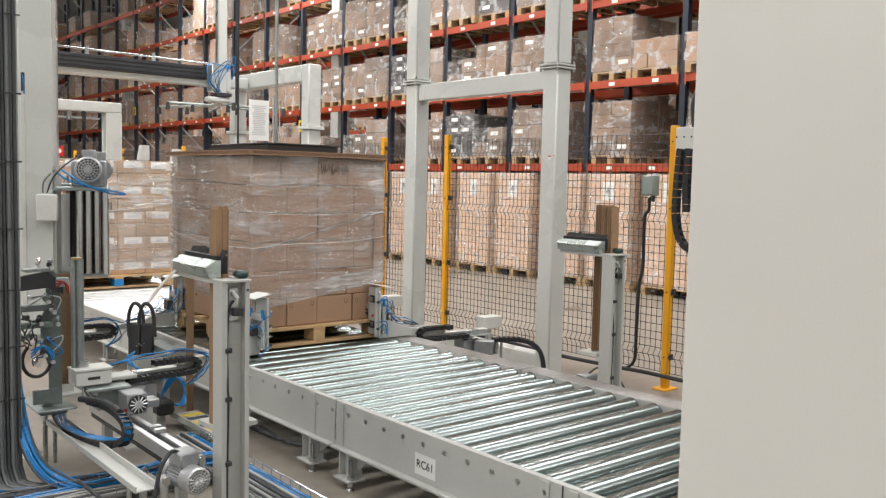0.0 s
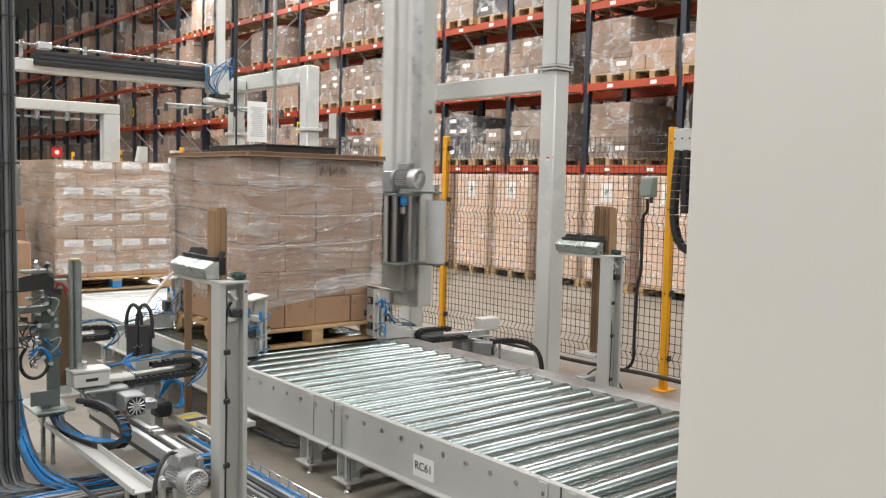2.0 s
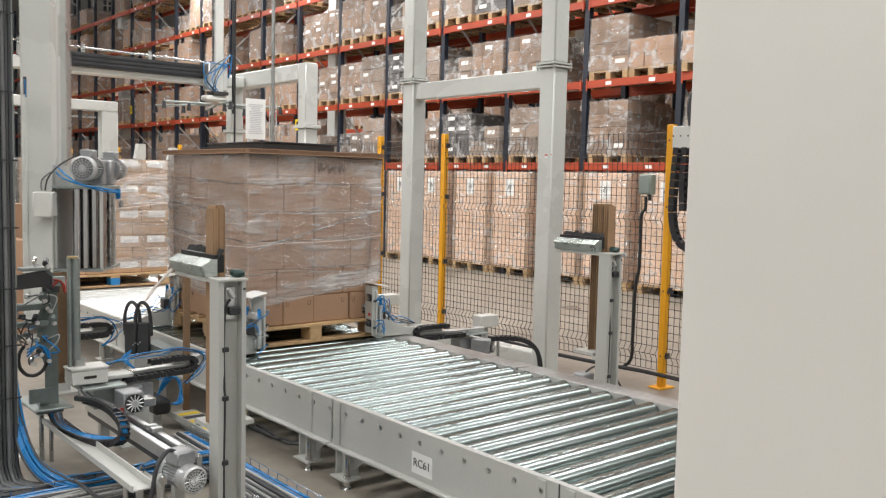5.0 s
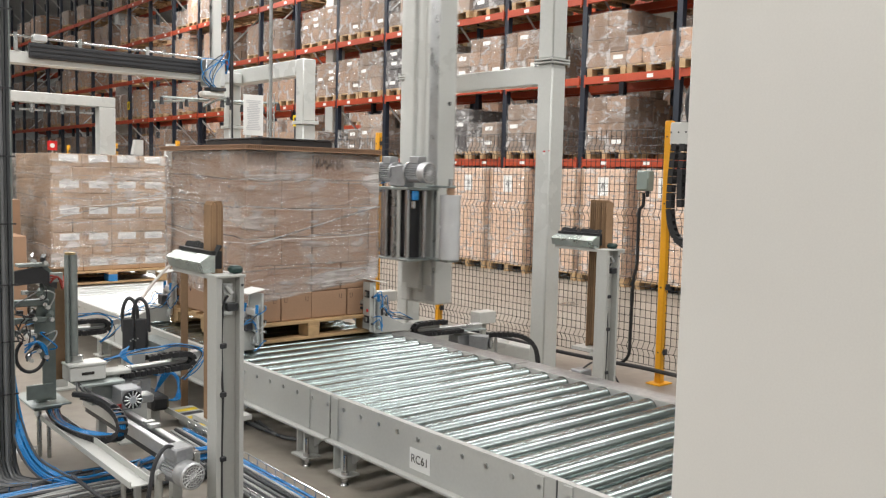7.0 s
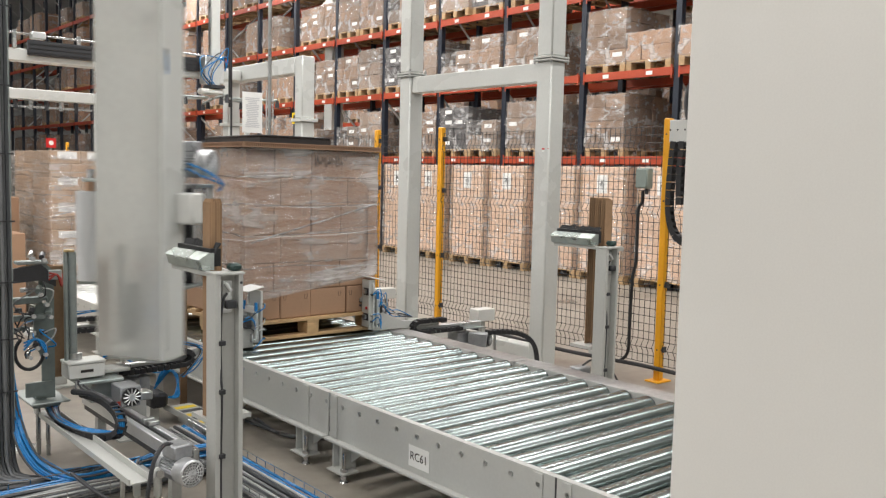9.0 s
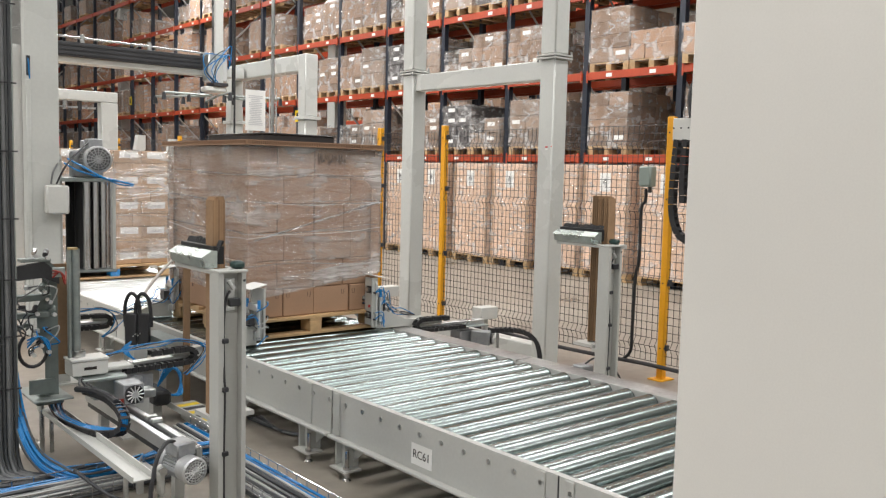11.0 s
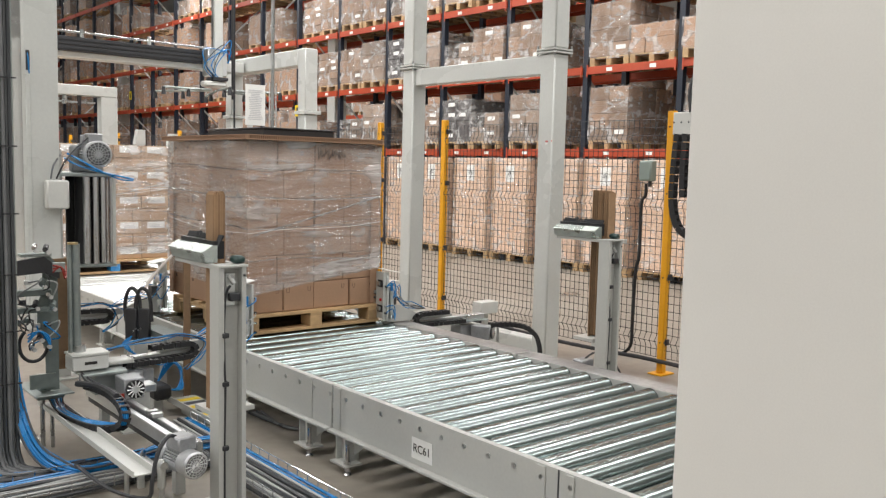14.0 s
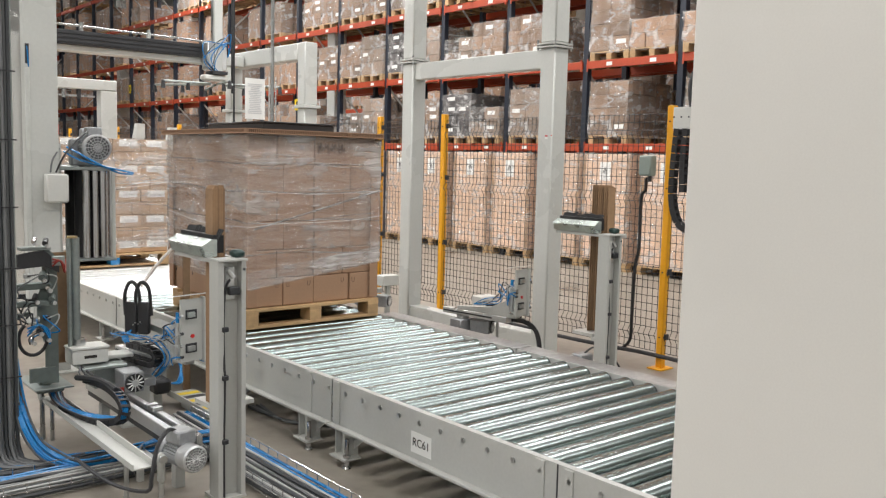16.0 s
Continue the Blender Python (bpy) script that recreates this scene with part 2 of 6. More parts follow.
def conveyor(label, y0, y1, legs, first_roller, ribs=(), zinc=None):
    top = thing("roller_conveyor", label, "conveyor", group="roller conveyor sections")
    for x, s in ((X0, 1), (X1, -1)):
        c = [(x, ZC - 0.262), (x + s * 0.06, ZC - 0.262), (x + s * 0.06, ZC - 0.254), (x + s * 0.008, ZC - 0.254), (x + s * 0.008, ZC - 0.006),
             (x + s * 0.034, ZC - 0.006), (x + s * 0.034, ZC + 0.002), (x, ZC + 0.002)]
        if s < 0:
            c = [(x, ZC - 0.262), (x - 0.06, ZC - 0.262), (x - 0.06, ZC - 0.254), (x - 0.008, ZC - 0.254), (x - 0.008, ZC + 0.002), (x, ZC + 0.002)]
        rail = part("side_rail", prism(bmesh.new(), c, "y", y0, y1), GREY, top, smooth=False)
        part("lower_flange", box(x - s * 0.04, x - s * 0.001, y0, y1, ZC - 0.262, ZC - 0.246, bev=0.003), GREY, rail, smooth=False)
    for y in ribs:
        part("joint_strip", box(X0 - 0.007, X0 - 0.0005, y - 0.028, y + 0.028, ZC - 0.244, ZC - 0.004, bev=0.002), GREY, top, smooth=False)
    first = cap = bolt = None
    y = first_roller
    while y > y0 + 0.04:
        if y < y1 - 0.04:
            if first is None:
                b = cyl(bmesh.new(), (0, 0, 0), (X1 - X0 - 0.054, 0, 0), 0.060, 32)
                cyl(b, (-0.02, 0, 0), (0, 0, 0), 0.016, 10)
                cyl(b, (X1 - X0 - 0.054, 0, 0), (X1 - X0 - 0.048, 0, 0), 0.016, 10)
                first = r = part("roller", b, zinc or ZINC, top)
                cb = cyl(bmesh.new(), (0, 0, 0), (0.004, 0, 0), 0.0615, 24)
                cap = c1 = part("end_cap", cb, DARK, first, "dark roller end ring")
                bb = cyl(bmesh.new(), (-0.007, 0, 0), (0, 0, 0), 0.0125, 6)
                bolt = b1 = part("bolt", bb, STEEL, top)
            else:
                r = new("roller", first.data)
                c1 = new("end_cap", cap.data)
                b1 = new("bolt", bolt.data)
            r.parent, c1.parent, b1.parent = top, r, top
            r.location = (X0 + 0.038, y, ZC - 0.0565)
            c1.location = (X1 - X0 - 0.060, 0, 0)
            b1.location = (X0, y - 0.03, ZC - 0.055)
        y -= PITCH
    for y in legs:
        for x, s in ((X0, 1), (X1, -1)):
            b = box(x - s * 0.035, x + s * 0.06, y - 0.045, y - 0.037, 0.04, ZC - 0.263)
            bx(b, x - s * 0.035, x + s * 0.06, y + 0.037, y + 0.045, 0.04, ZC - 0.263)
            bx(b, x + s * 0.002, x + s * 0.01, y - 0.037, y + 0.037, 0.04, ZC - 0.263)
            bx(b, x - s * 0.07, x + s * 0.04, y - 0.105, y + 0.047, 0.045, 0.055)
            prism(b, [(y - 0.0455, ZC - 0.263), (y - 0.16, ZC - 0.263), (y - 0.16, ZC - 0.275), (y - 0.0455, 0.085)], "x", x + s * 0.03, x + s * 0.038)
            leg = part("leg", b, GREY, top, smooth=False)
            u, y2 = x - s * 0.04, y - 0.08
            b = cyl(bmesh.new(), (u, y2, 0.008), (u, y2, 0.165), 0.012, 10)
            cyl(b, (u, y2, 0.056), (u, y2, 0.074), 0.021, 6)
            cyl(b, (u, y2, 0.026), (u, y2, 0.044), 0.021, 6)
            cyl(b, (u, y2, 0.0), (u, y2, 0.010), 0.026, 16, r2=0.018)
            part("levelling_screw", b, CHROME, leg, "bright levelling screw with two nuts")
        part("cross_member", box(X0 + 0.01, X1 - 0.01, y + 0.05, y + 0.09, ZC - 0.24, ZC - 0.17), GREY, top, smooth=False)
    return top


STEEL_PLATE = mat("worn_steel_plate", (0.40, 0.39, 0.38), 0.42, 0.8, grain=30, vary=0.2, stain=3)
YR = 5.22
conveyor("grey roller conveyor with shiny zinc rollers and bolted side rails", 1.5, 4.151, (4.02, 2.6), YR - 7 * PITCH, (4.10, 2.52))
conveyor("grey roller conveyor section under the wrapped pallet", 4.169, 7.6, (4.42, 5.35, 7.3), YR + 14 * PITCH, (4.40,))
# these rollers take the paler zinc in place of lamp glare
conveyor("grey roller conveyor section feeding the wrapper", 7.62, 13.5, (7.9, 10.5, 13.0), YR + 49 * PITCH, zinc=ZINC_LIT)
for t, y in ((bpy.data.objects["roller_conveyor"], 2.42),):
    part("joint_gap", box(X0 - 0.0016, X0 - 0.0003, y - 0.004, y + 0.004, ZC - 0.245, ZC + 0.001), DARK, t, smooth=False)
    part("joint_strip", box(X0 - 0.007, X0 - 0.0005, y - 0.09, y - 0.04, ZC - 0.244, ZC - 0.004, bev=0.002), GREY, t, smooth=False)
flap = thing("cover_panel", "worn bare steel cover plate along the far conveyor rail", "cover plate")
part("plate", box(X1 + 0.002, X1 + 0.15, 1.9, 4.15, ZC - 0.012, ZC + 0.004, bev=0.002), STEEL_PLATE, flap, smooth=False)
part("plate", box(X1 + 0.002, X1 + 0.15, 4.17, 5.75, ZC - 0.012, ZC + 0.004, bev=0.002), STEEL_PLATE, flap, smooth=False)
part("bracket", box(X1 + 0.02, X1 + 0.13, 1.95, 5.7, 0.2, ZC - 0.013), GREY, flap, smooth=False)
for y in (2.2, 4.9):
    part("foot", box(X1 + 0.04, X1 + 0.1, y, y + 0.06, 0, 0.2), GREY, flap, smooth=False)

sign = thing("conveyor_label", "white paper label with black lettering on the conveyor rail", "label", (X0 - 0.001, 3.335, 0.288))
part("sheet", box(-0.0015, 0, -0.082, 0.082, -0.054, 0.054), PAPER, sign, smooth=False)
txt = bpy.data.curves.new("lettering", "FONT")
txt.body, txt.size, txt.align_x, txt.align_y, txt.extrude = "RC61", 0.06, "CENTER", "CENTER", 0.0004
txt.materials.append(INK)
ob = new("lettering", txt)
ob.parent = sign
ob.matrix_basis = Matrix.Translation((-0.003, 0, 0)) @ Matrix(((0, 0, -1, 0), (-1, 0, 0, 0), (0, 1, 0, 0), (0, 0, 0, 1)))

# ---- pallets and stacks ----


def pallet(x0, y0, z, label, w=1.2, d=1.0, colour=None, blue=False):
    wood = colour or WOOD
    top = thing("pallet", label, "pallet", (x0, y0, z), group="wooden pallets")
    for x in (0, w / 2 - 0.05, w - 0.1):
        for y in (0, d / 2 - 0.07, d - 0.145):
            part("block", box(x, x + 0.1, y, y + 0.145, 0.022, 0.1, bev=0.003), BLUE_HOSE if blue and y == 0 and 0 < x < w - 0.2 else wood, top, smooth=False)
        part("stringer", box(x, x + 0.1, 0, d, 0.1, 0.122), wood, top, smooth=False)
    for y in (0, d / 2 - 0.05, d - 0.1):
        part("bottom_board", box(0, w, y, y + 0.1, 0, 0.022, bev=0.002), wood, top, smooth=False)
    for i in range(7):
        y = i * (d - 0.1) / 6
        part("board", box(0, w, y, y + 0.1, 0.122, 0.144, bev=0.002), wood, top, smooth=False)
    return top


def film_mat(name, low, high, scale, ior=1.5):
    """Clear stretch film: mostly see-through, with glossy and milky streaks."""
    m = bpy.data.materials.new(name)
    m.use_nodes = True
    n, l = m.node_tree.nodes, m.node_tree.links
    b = n["Principled BSDF"]
    b.inputs["Base Color"].default_value = (0.72, 0.71, 0.70, 1)
    b.inputs["Roughness"].default_value = 0.10
    clear = n.new("ShaderNodeBsdfTransparent")
    clear.inputs[0].default_value = (0.97, 0.965, 0.96, 1)
    co, mp = n.new("ShaderNodeTexCoord"), n.new("ShaderNodeMapping")
    mp.inputs["Scale"].default_value = scale
    mp.inputs["Rotation"].default_value = (radians(9), radians(-9), 0)
    l.new(co.outputs["Object"], mp.inputs[0])
    ns = n.new("ShaderNodeTexNoise")
    ns.inputs["Scale"].default_value, ns.inputs["Detail"].default_value, ns.inputs["Distortion"].default_value = 3.0, 6, 0.7
    l.new(mp.outputs[0], ns.inputs["Vector"])
    big = n.new("ShaderNodeTexNoise")
    big.inputs["Scale"].default_value = 4.5
    l.new(co.outputs["Object"], big.inputs["Vector"])
    mul = n.new("ShaderNodeMath")
    mul.operation = "MULTIPLY"
    l.new(ns.outputs["Fac"], mul.inputs[0])
    l.new(big.outputs["Fac"], mul.inputs[1])
    r = n.new("ShaderNodeMapRange")
    r.inputs["From Min"].default_value, r.inputs["From Max"].default_value = 0.2, 0.42
    r.inputs["To Min"].default_value, r.inputs["To Max"].default_value = low, high
    l.new(mul.outputs[0], r.inputs["Value"])
    bp = n.new("ShaderNodeBump")
    bp.inputs["Strength"].default_value, bp.inputs["Distance"].default_value = 1.0, 0.07
    l.new(ns.outputs["Fac"], bp.inputs["Height"])
    l.new(bp.outputs[0], b.inputs["Normal"])
    mx = n.new("ShaderNodeMixShader")
    l.new(r.outputs[0], mx.inputs[0])
    l.new(clear.outputs[0], mx.inputs[1])
    l.new(b.outputs[0], mx.inputs[2])
    l.new(mx.outputs[0], n["Material Output"].inputs[0])
    if not ior:
        return m
    gl, fr, top = n.new("ShaderNodeBsdfGlossy"), n.new("ShaderNodeFresnel"), n.new("ShaderNodeMixShader")
    gl.inputs["Roughness"].default_value = 0.09
    fr.inputs["IOR"].default_value = ior
    l.new(bp.outputs[0], gl.inputs["Normal"])
    l.new(fr.outputs[0], top.inputs[0])
    l.new(mx.outputs[0], top.inputs[1])
    l.new(gl.outputs[0], top.inputs[2])
    l.new(top.outputs[0], n["Material Output"].inputs[0])
    return m


FILM = film_mat("stretch_film", 0.15, 0.56, (0.7, 0.7, 4.2), 1.8)
FILM_M = film_mat("milky_film", 0.18, 0.75, (1.2, 1.2, 9.0))
FILM_B = film_mat("stretch_film_goods", 0.06, 0.60, (2.0, 2.0, 4.5), 0)
FILM_C = film_mat("crumpled_film", 0.25, 0.75, (2.0, 2.0, 2.0), 0)


def carton_mesh(name, w, d, h, seed, marks=True, card=None):
    """A taped carton with printed marks near its upper corners, on the faces that look to -x and -y."""
    rnd = random.Random(seed)
    b = box(0.002, w - 0.002, 0.002, d - 0.002, 0.001, h - 0.002, bev=0.006)
    for f in b.faces:
        f.material_index = 0
    plain = set(b.faces)
    if marks:
        for u in (0.14, 0.84) if seed % 2 else (0.82,):
            x = w * u
            bx(b, x - 0.013, x - 0.009, 0.0012, 0.0024, h * 0.70, h * 0.84)
            bx(b, x + 0.009, x + 0.013, 0.0012, 0.0024, h * 0.70, h * 0.84)
            bx(b, x - 0.013, x + 0.013, 0.0012, 0.0024, h * 0.665, h * 0.68)
            bx(b, 0.0012, 0.0024, d * u - 0.011, d * u + 0.011, h * 0.68, h * 0.80)
    for f in b.faces:
        if f not in plain:
            f.material_index = 1
    me = bpy.data.meshes.new(name)
    b.to_mesh(me)
    b.free()
    me.materials.append(card or CARD)
    me.materials.append(PRINT)
    return me


PRINT = mat("faded_print", (0.085, 0.055, 0.04), 0.7, grain=60, vary=0.1)
LABEL_MESH = box(-0.1, 0.1, -0.0012, 0.0, -0.036, 0.036)
LABEL_MESH = link_mesh("label", LABEL_MESH, PAPER)
LABEL_DATA = LABEL_MESH.data
bpy.data.objects.remove(LABEL_MESH)
BAR_OB = link_mesh("printing", bars(bmesh.new(), 0.0, -0.0014, -0.026, 0.16, 0.03, 2, random.Random(3), "y"), GREYINK)
BAR_DATA = BAR_OB.data
bpy.data.objects.remove(BAR_OB)


def carton_stack(x0, x1, y0, y1, z0, layers, cols, ny, h, label, labels=False, seed=5, card=None):
    """Cartons in layers; cols gives the widths of the cartons along x for even and odd layers."""
    top = thing("carton_stack", label, "carton stack", (x0, y0, z0), group="stacked cartons")
    meshes = {}
    rnd = random.Random(seed)
    d = (y1 - y0) / ny
    for k in range(layers):
        row = cols[k % len(cols)]
        total = sum(row)
        x = 0.0
        for i, share in enumerate(row):
            w = (x1 - x0) * share / total
            for j in range(ny):
                if not (0 < i < len(row) - 1 and 0 < j < ny - 1 and k < layers - 1):
                    key = (round(w, 3), (i + k) % 2)
                    if key not in meshes:
                        meshes[key] = carton_mesh("carton", w, d, h, len(meshes), True, card or CARD)
                    c = new("carton", meshes[key])
                    c.parent = top
                    c.matrix_basis = pose(x + rnd.uniform(-0.004, 0.004), j * d + rnd.uniform(-0.005, 0.005), k * h, 0, 0, rnd.uniform(-0.5, 0.5))
                    if labels and j == 0 and k % 2 == 0:
                        lab = new("label", LABEL_DATA)
                        lab.parent = c
                        lab.location = (w * 0.55, 0.0005, h * 0.66)
                        pb = new("printing", BAR_DATA)
                        pb.parent = c
                        pb.location = (w * 0.55, 0.0005, h * 0.66)
            x += w
    return top


SX0, SX1, SY0, SY1 = 2.955, 4.06, 5.71, 7.04
ZP = ZC + 0.006
pallet(2.92, 5.67, ZP, "pale wooden pallet on the rollers under the wrapped cartons", 1.16, 1.3)
carton_stack(SX0, SX1, SY0, SY1, ZP + 0.146, 6, [(1.1, 1.0, 1.25, 0.9), (0.9, 1.2, 1.0, 1.15)], 4, 0.209, "brown printed cardboard cartons stacked six layers high on a pallet")
ST = ZP + 0.146 + 6 * 0.209


def wrap(x0, x1, y0, y1, z_low, z_top, material, label, seed):
    """Stretch film round a stack: a thin skin, drawn in between layers, its lower edge rising across the front."""
    rnd = random.Random(seed)
    g = 0.026
    ring = []
    for a, b, k in (((x0 - g, y0 - g), (x1 + g, y0 - g), 26), ((x1 + g, y0 - g), (x1 + g, y1 + g), 20), ((x1 + g, y1 + g), (x0 - g, y1 + g), 20), ((x0 - g, y1 + g), (x0 - g, y0 - g), 26)):
        for i in range(k):
            ring.append((a[0] + (b[0] - a[0]) * i / k, a[1] + (b[1] - a[1]) * i / k))
    bm = bmesh.new()
    rows = []
    nz = 30
    for j in range(nz + 1):
        row = []
        for i, (x, y) in enumerate(ring):
            zl = z_low(i / len(ring))
            z = zl + (z_top - zl) * j / nz
            p = Vector((x, y, z))
            o = noise.noise(Vector((x * 2.2, y * 2.2, z * 7 + seed))) * 0.007 + noise.noise(Vector((x * 9, y * 9, z * 22))) * 0.003
            c = Vector(((x0 + x1) / 2, (y0 + y1) / 2, z))
            row.append(bm.verts.new(p + (p - c).normalized() * (o + 0.006)))
        rows.append(row)
    m = len(ring)
    for a, b in zip(rows, rows[1:]):
        for i in range(m):
            bm.faces.new((a[i], a[(i + 1) % m], b[(i + 1) % m], b[i]))
    t = thing("stretch_film", label, "stretch film")
    part("film_skin", bm, material, t).visible_shadow = False
    # the doubled band of film along the slanting lower edge of the front
    bm = bmesh.new()
    rows = []
    for j in range(5):
        row = []
        for i in range(31):
            u = i / 30
            x = x0 - g + (x1 - x0 + 2 * g) * u
            z = z_low(0.283 * u) - 0.006 + 0.13 * j / 4
            row.append(bm.verts.new((x, y0 - g - 0.017 + 0.006 * noise.noise(Vector((x * 5, z * 20, seed))), z + 0.006 * noise.noise(Vector((x * 6, 1, seed))))))
        rows.append(row)
    for a, b in zip(rows, rows[1:]):
        for i in range(30):
            bm.faces.new((a[i], a[i + 1], b[i + 1], b[i]))
    part("film_band", bm, FILM_M, t).visible_shadow = False
    # twisted bands, where the film has roped, level round the front and the side
    for k, zf in enumerate((0.80, 0.605, 0.40, 0.17)):
        z = z_low(0.14) + (z_top - z_low(0.14)) * zf
        q = [(x0 - g - 0.014, y1 - (y1 - y0) * u, z + 0.02 * (1 - u) + 0.008 * math.sin(5 * u + k)) for u in (0, 0.3, 0.6, 0.9)]
        q += [(x0 - g - 0.012 + (x1 - x0 + 2 * g + 0.02) * u, y0 - g - 0.014, z - 0.012 * u + 0.012 * math.sin(6 * u + 2 * k)) for u in (0, 0.2, 0.4, 0.6, 0.8, 1)]
        part("film_rope", tube(bmesh.new(), q, 0.0036 + 0.001 * (k % 2), 5), FILM_M, t).visible_shadow = False
        if k < 3:
            q = [(x0 + (x1 - x0) * u, y0 - g - 0.016, z + 0.016 + 0.05 * (k - 1) * (u - 0.5) + 0.006 * math.sin(9 * u)) for u in (0.45, 0.6, 0.75, 0.9, 1.0)]
            part("film_rope", tube(bmesh.new(), q, 0.003, 5), FILM_M, t).visible_shadow = False
    q = [(x0 + 0.02 + (x1 - x0) * u, y0 - g - 0.017, z_top - 0.68 + 0.28 * u) for u in (0, 0.25, 0.5, 0.75, 0.98)]
    part("film_rope", tube(bmesh.new(), q, 0.008, 5), FILM_M, t).visible_shadow = False
    for k in range(1):
        z = rnd.uniform(z_low(0.1) + 0.25, z_top - 0.2)
        dz = rnd.uniform(0.04, 0.22)
        pts = [(x0 - g - 0.012 + (x1 - x0 + 2 * g + 0.02) * u, y0 - g - 0.016, z + dz * u + 0.01 * math.sin(7 * u + k)) for u in (0, 0.25, 0.5, 0.75, 1)]
        part("film_rope", tube(bmesh.new(), pts, 0.0022, 5), ROPE, t)
        z = rnd.uniform(z_low(0.9) + 0.1, z_top - 0.15)
        pts = [(x0 - g - 0.016, y0 - g + (y1 - y0) * u, z + 0.05 * u * rnd.uniform(-1, 1)) for u in (0, 0.3, 0.6, 1)]
        part("film_rope", tube(bmesh.new(), pts, 0.002, 5), ROPE, t)
    return t


ROPE = mat("roped_film", (0.74, 0.70, 0.66), 0.22, grain=60, vary=0.08)


def low_edge(u):
    """The film's lower edge: slanting up along the front, level on the other sides."""
    if u < 0.283:
        return 0.745 + 0.15 * u / 0.283
    if u > 0.717:
        return 0.80 - 0.055 * (u - 0.717) / 0.283
    return 0.895 - 0.095 * (u - 0.283) / 0.434


wrap(SX0, SX1, SY0, SY1, low_edge, ST + 0.003, FILM, "clear wrinkled stretch film round the carton stack", 4)

# scribbled pen strokes on the top carton
t = thing("pen_mark", "black scribbled pen strokes on a carton", "pen mark", (3.5, SY0 - 0.0445, ST - 0.09))
for k in range(8):
    x = k * 0.031
    pts = [(x, 0, 0.045), (x + 0.006, 0, -0.035 + 0.02 * (k % 3)), (x + 0.02, 0, 0.035 - 0.025 * (k % 2)), (x + 0.026, 0, -0.035 + 0.02 * (k % 2))]
    part("stroke", tube(bmesh.new(), pts, 0.0022, 4), INK, t)

# edge boards on the stack's corners
for x, y, sx, sy in ((SX0 - 0.012, SY0 - 0.012, 1, 1), (SX1 + 0.02, SY0 - 0.02, -1, 1), (SX0 - 0.02, SY1 + 0.03, 1, -1), (SX1 + 0.02, SY1 + 0.03, -1, -1)):
    t = thing("edge_board", "brown cardboard corner board standing at a corner of the stack", "edge board", (x, y, ZC + 0.16), group="corner boards")
    part("board", prism(bmesh.new(), [(0, 0), (sx * 0.075, 0), (sx * 0.075, sy * 0.005), (sx * 0.005, sy * 0.005), (sx * 0.005, sy * 0.075), (0, sy * 0.075)], "z", 0, 0.96), CARD, t, smooth=False)

# top sheet with its open corrugated edge, and the pressing plate on it
t = thing("top_sheet", "thick corrugated cardboard sheet covering the stack", "cardboard sheet", (0, 0, ST + 0.005))
part("upper_liner", box(2.905, 4.095, 5.65, 7.17, 0.030, 0.036), CARD, t, smooth=False)
part("lower_liner", box(2.905, 4.095, 5.65, 7.17, 0.0, 0.006), CARD, t, smooth=False)
part("core", box(2.93, 4.07, 5.675, 7.145, 0.006, 0.030), CARD_D, t, smooth=False)
b = bmesh.new()
for k in range(80):
    x = 2.909 + k * 0.0149
    bx(b, x, x + 0.006, 5.652, 5.675, 0.006, 0.030)
    y = 5.656 + k * 0.0189
    bx(b, 2.907, 2.93, y, y + 0.007, 0.006, 0.030)
tagged(part("corrugation", b, CARD, t, smooth=False), kind="stuff")
t = thing("press_plate", "black foam-covered pressing plate lying on the top sheet", "press plate", (0, 0, ST + 0.042))
part("pad", box(3.2, 3.82, 5.95, 6.9, 0, 0.055, bev=0.006), BLACK, t)
part("rim", box(3.19, 3.83, 5.94, 6.91, 0.055, 0.066, bev=0.003), DARK, t)
part("hanger_rod", cyl(bmesh.new(), (3.41, 6.2, 0.06), (3.41, 6.2, 2.6), 0.014, 12), STEEL, t)
part("hanger_rod", cyl(bmesh.new(), (3.36, 6.75, 0.06), (3.36, 6.75, 2.6), 0.008, 12), DARK, t)

# second stack, waiting on the infeed
pallet(2.76, 9.64, ZP, "wooden pallet with a blue-painted block on the infeed rollers", 1.26, 1.45, blue=True)
carton_stack(2.78, 4.0, 9.68, 11.08, ZP + 0.146, 9, [(1, 1, 1, 1), (1, 1, 1, 1, 1, 1)], 4, 0.1393, "brown cartons with white labels stacked on a pallet", labels=True, seed=9, card=CARD_2)
wrap(2.78, 4.0, 9.68, 11.08, lambda u: 0.66, ST + 0.002, FILM, "loose clear stretch film round the waiting cartons", 11)
t = thing("edge_board_pile", "pile of ribbed cardboard corner boards beside the waiting stack", "edge boards", (4.04, 9.7, ZP + 0.05))
for k in range(34):
    part("slat", box(0, 0.07, 0, 0.06, 0.55 + k * 0.02, 0.562 + k * 0.02), CARD_D, t, smooth=False)
part("backing", box(0.01, 0.06, 0.062, 0.09, 0, 1.24), CARD, t, smooth=False)
t = thing("exit_sign", "small red and white sign above the waiting stack", "sign", (2.80, 9.9, ST + 0.03))
part("plate", box(0, 0.1, 0, 0.006, 0.0, 0.1), RED, t, smooth=False)
part("symbol", cyl(bmesh.new(), (0.05, -0.003, 0.05), (0.05, 0, 0.05), 0.025, 12), PAPER, t)
part("stem", box(0.045, 0.055, 0.002, 0.01, -0.03, 0.0), STEEL, t, smooth=False)
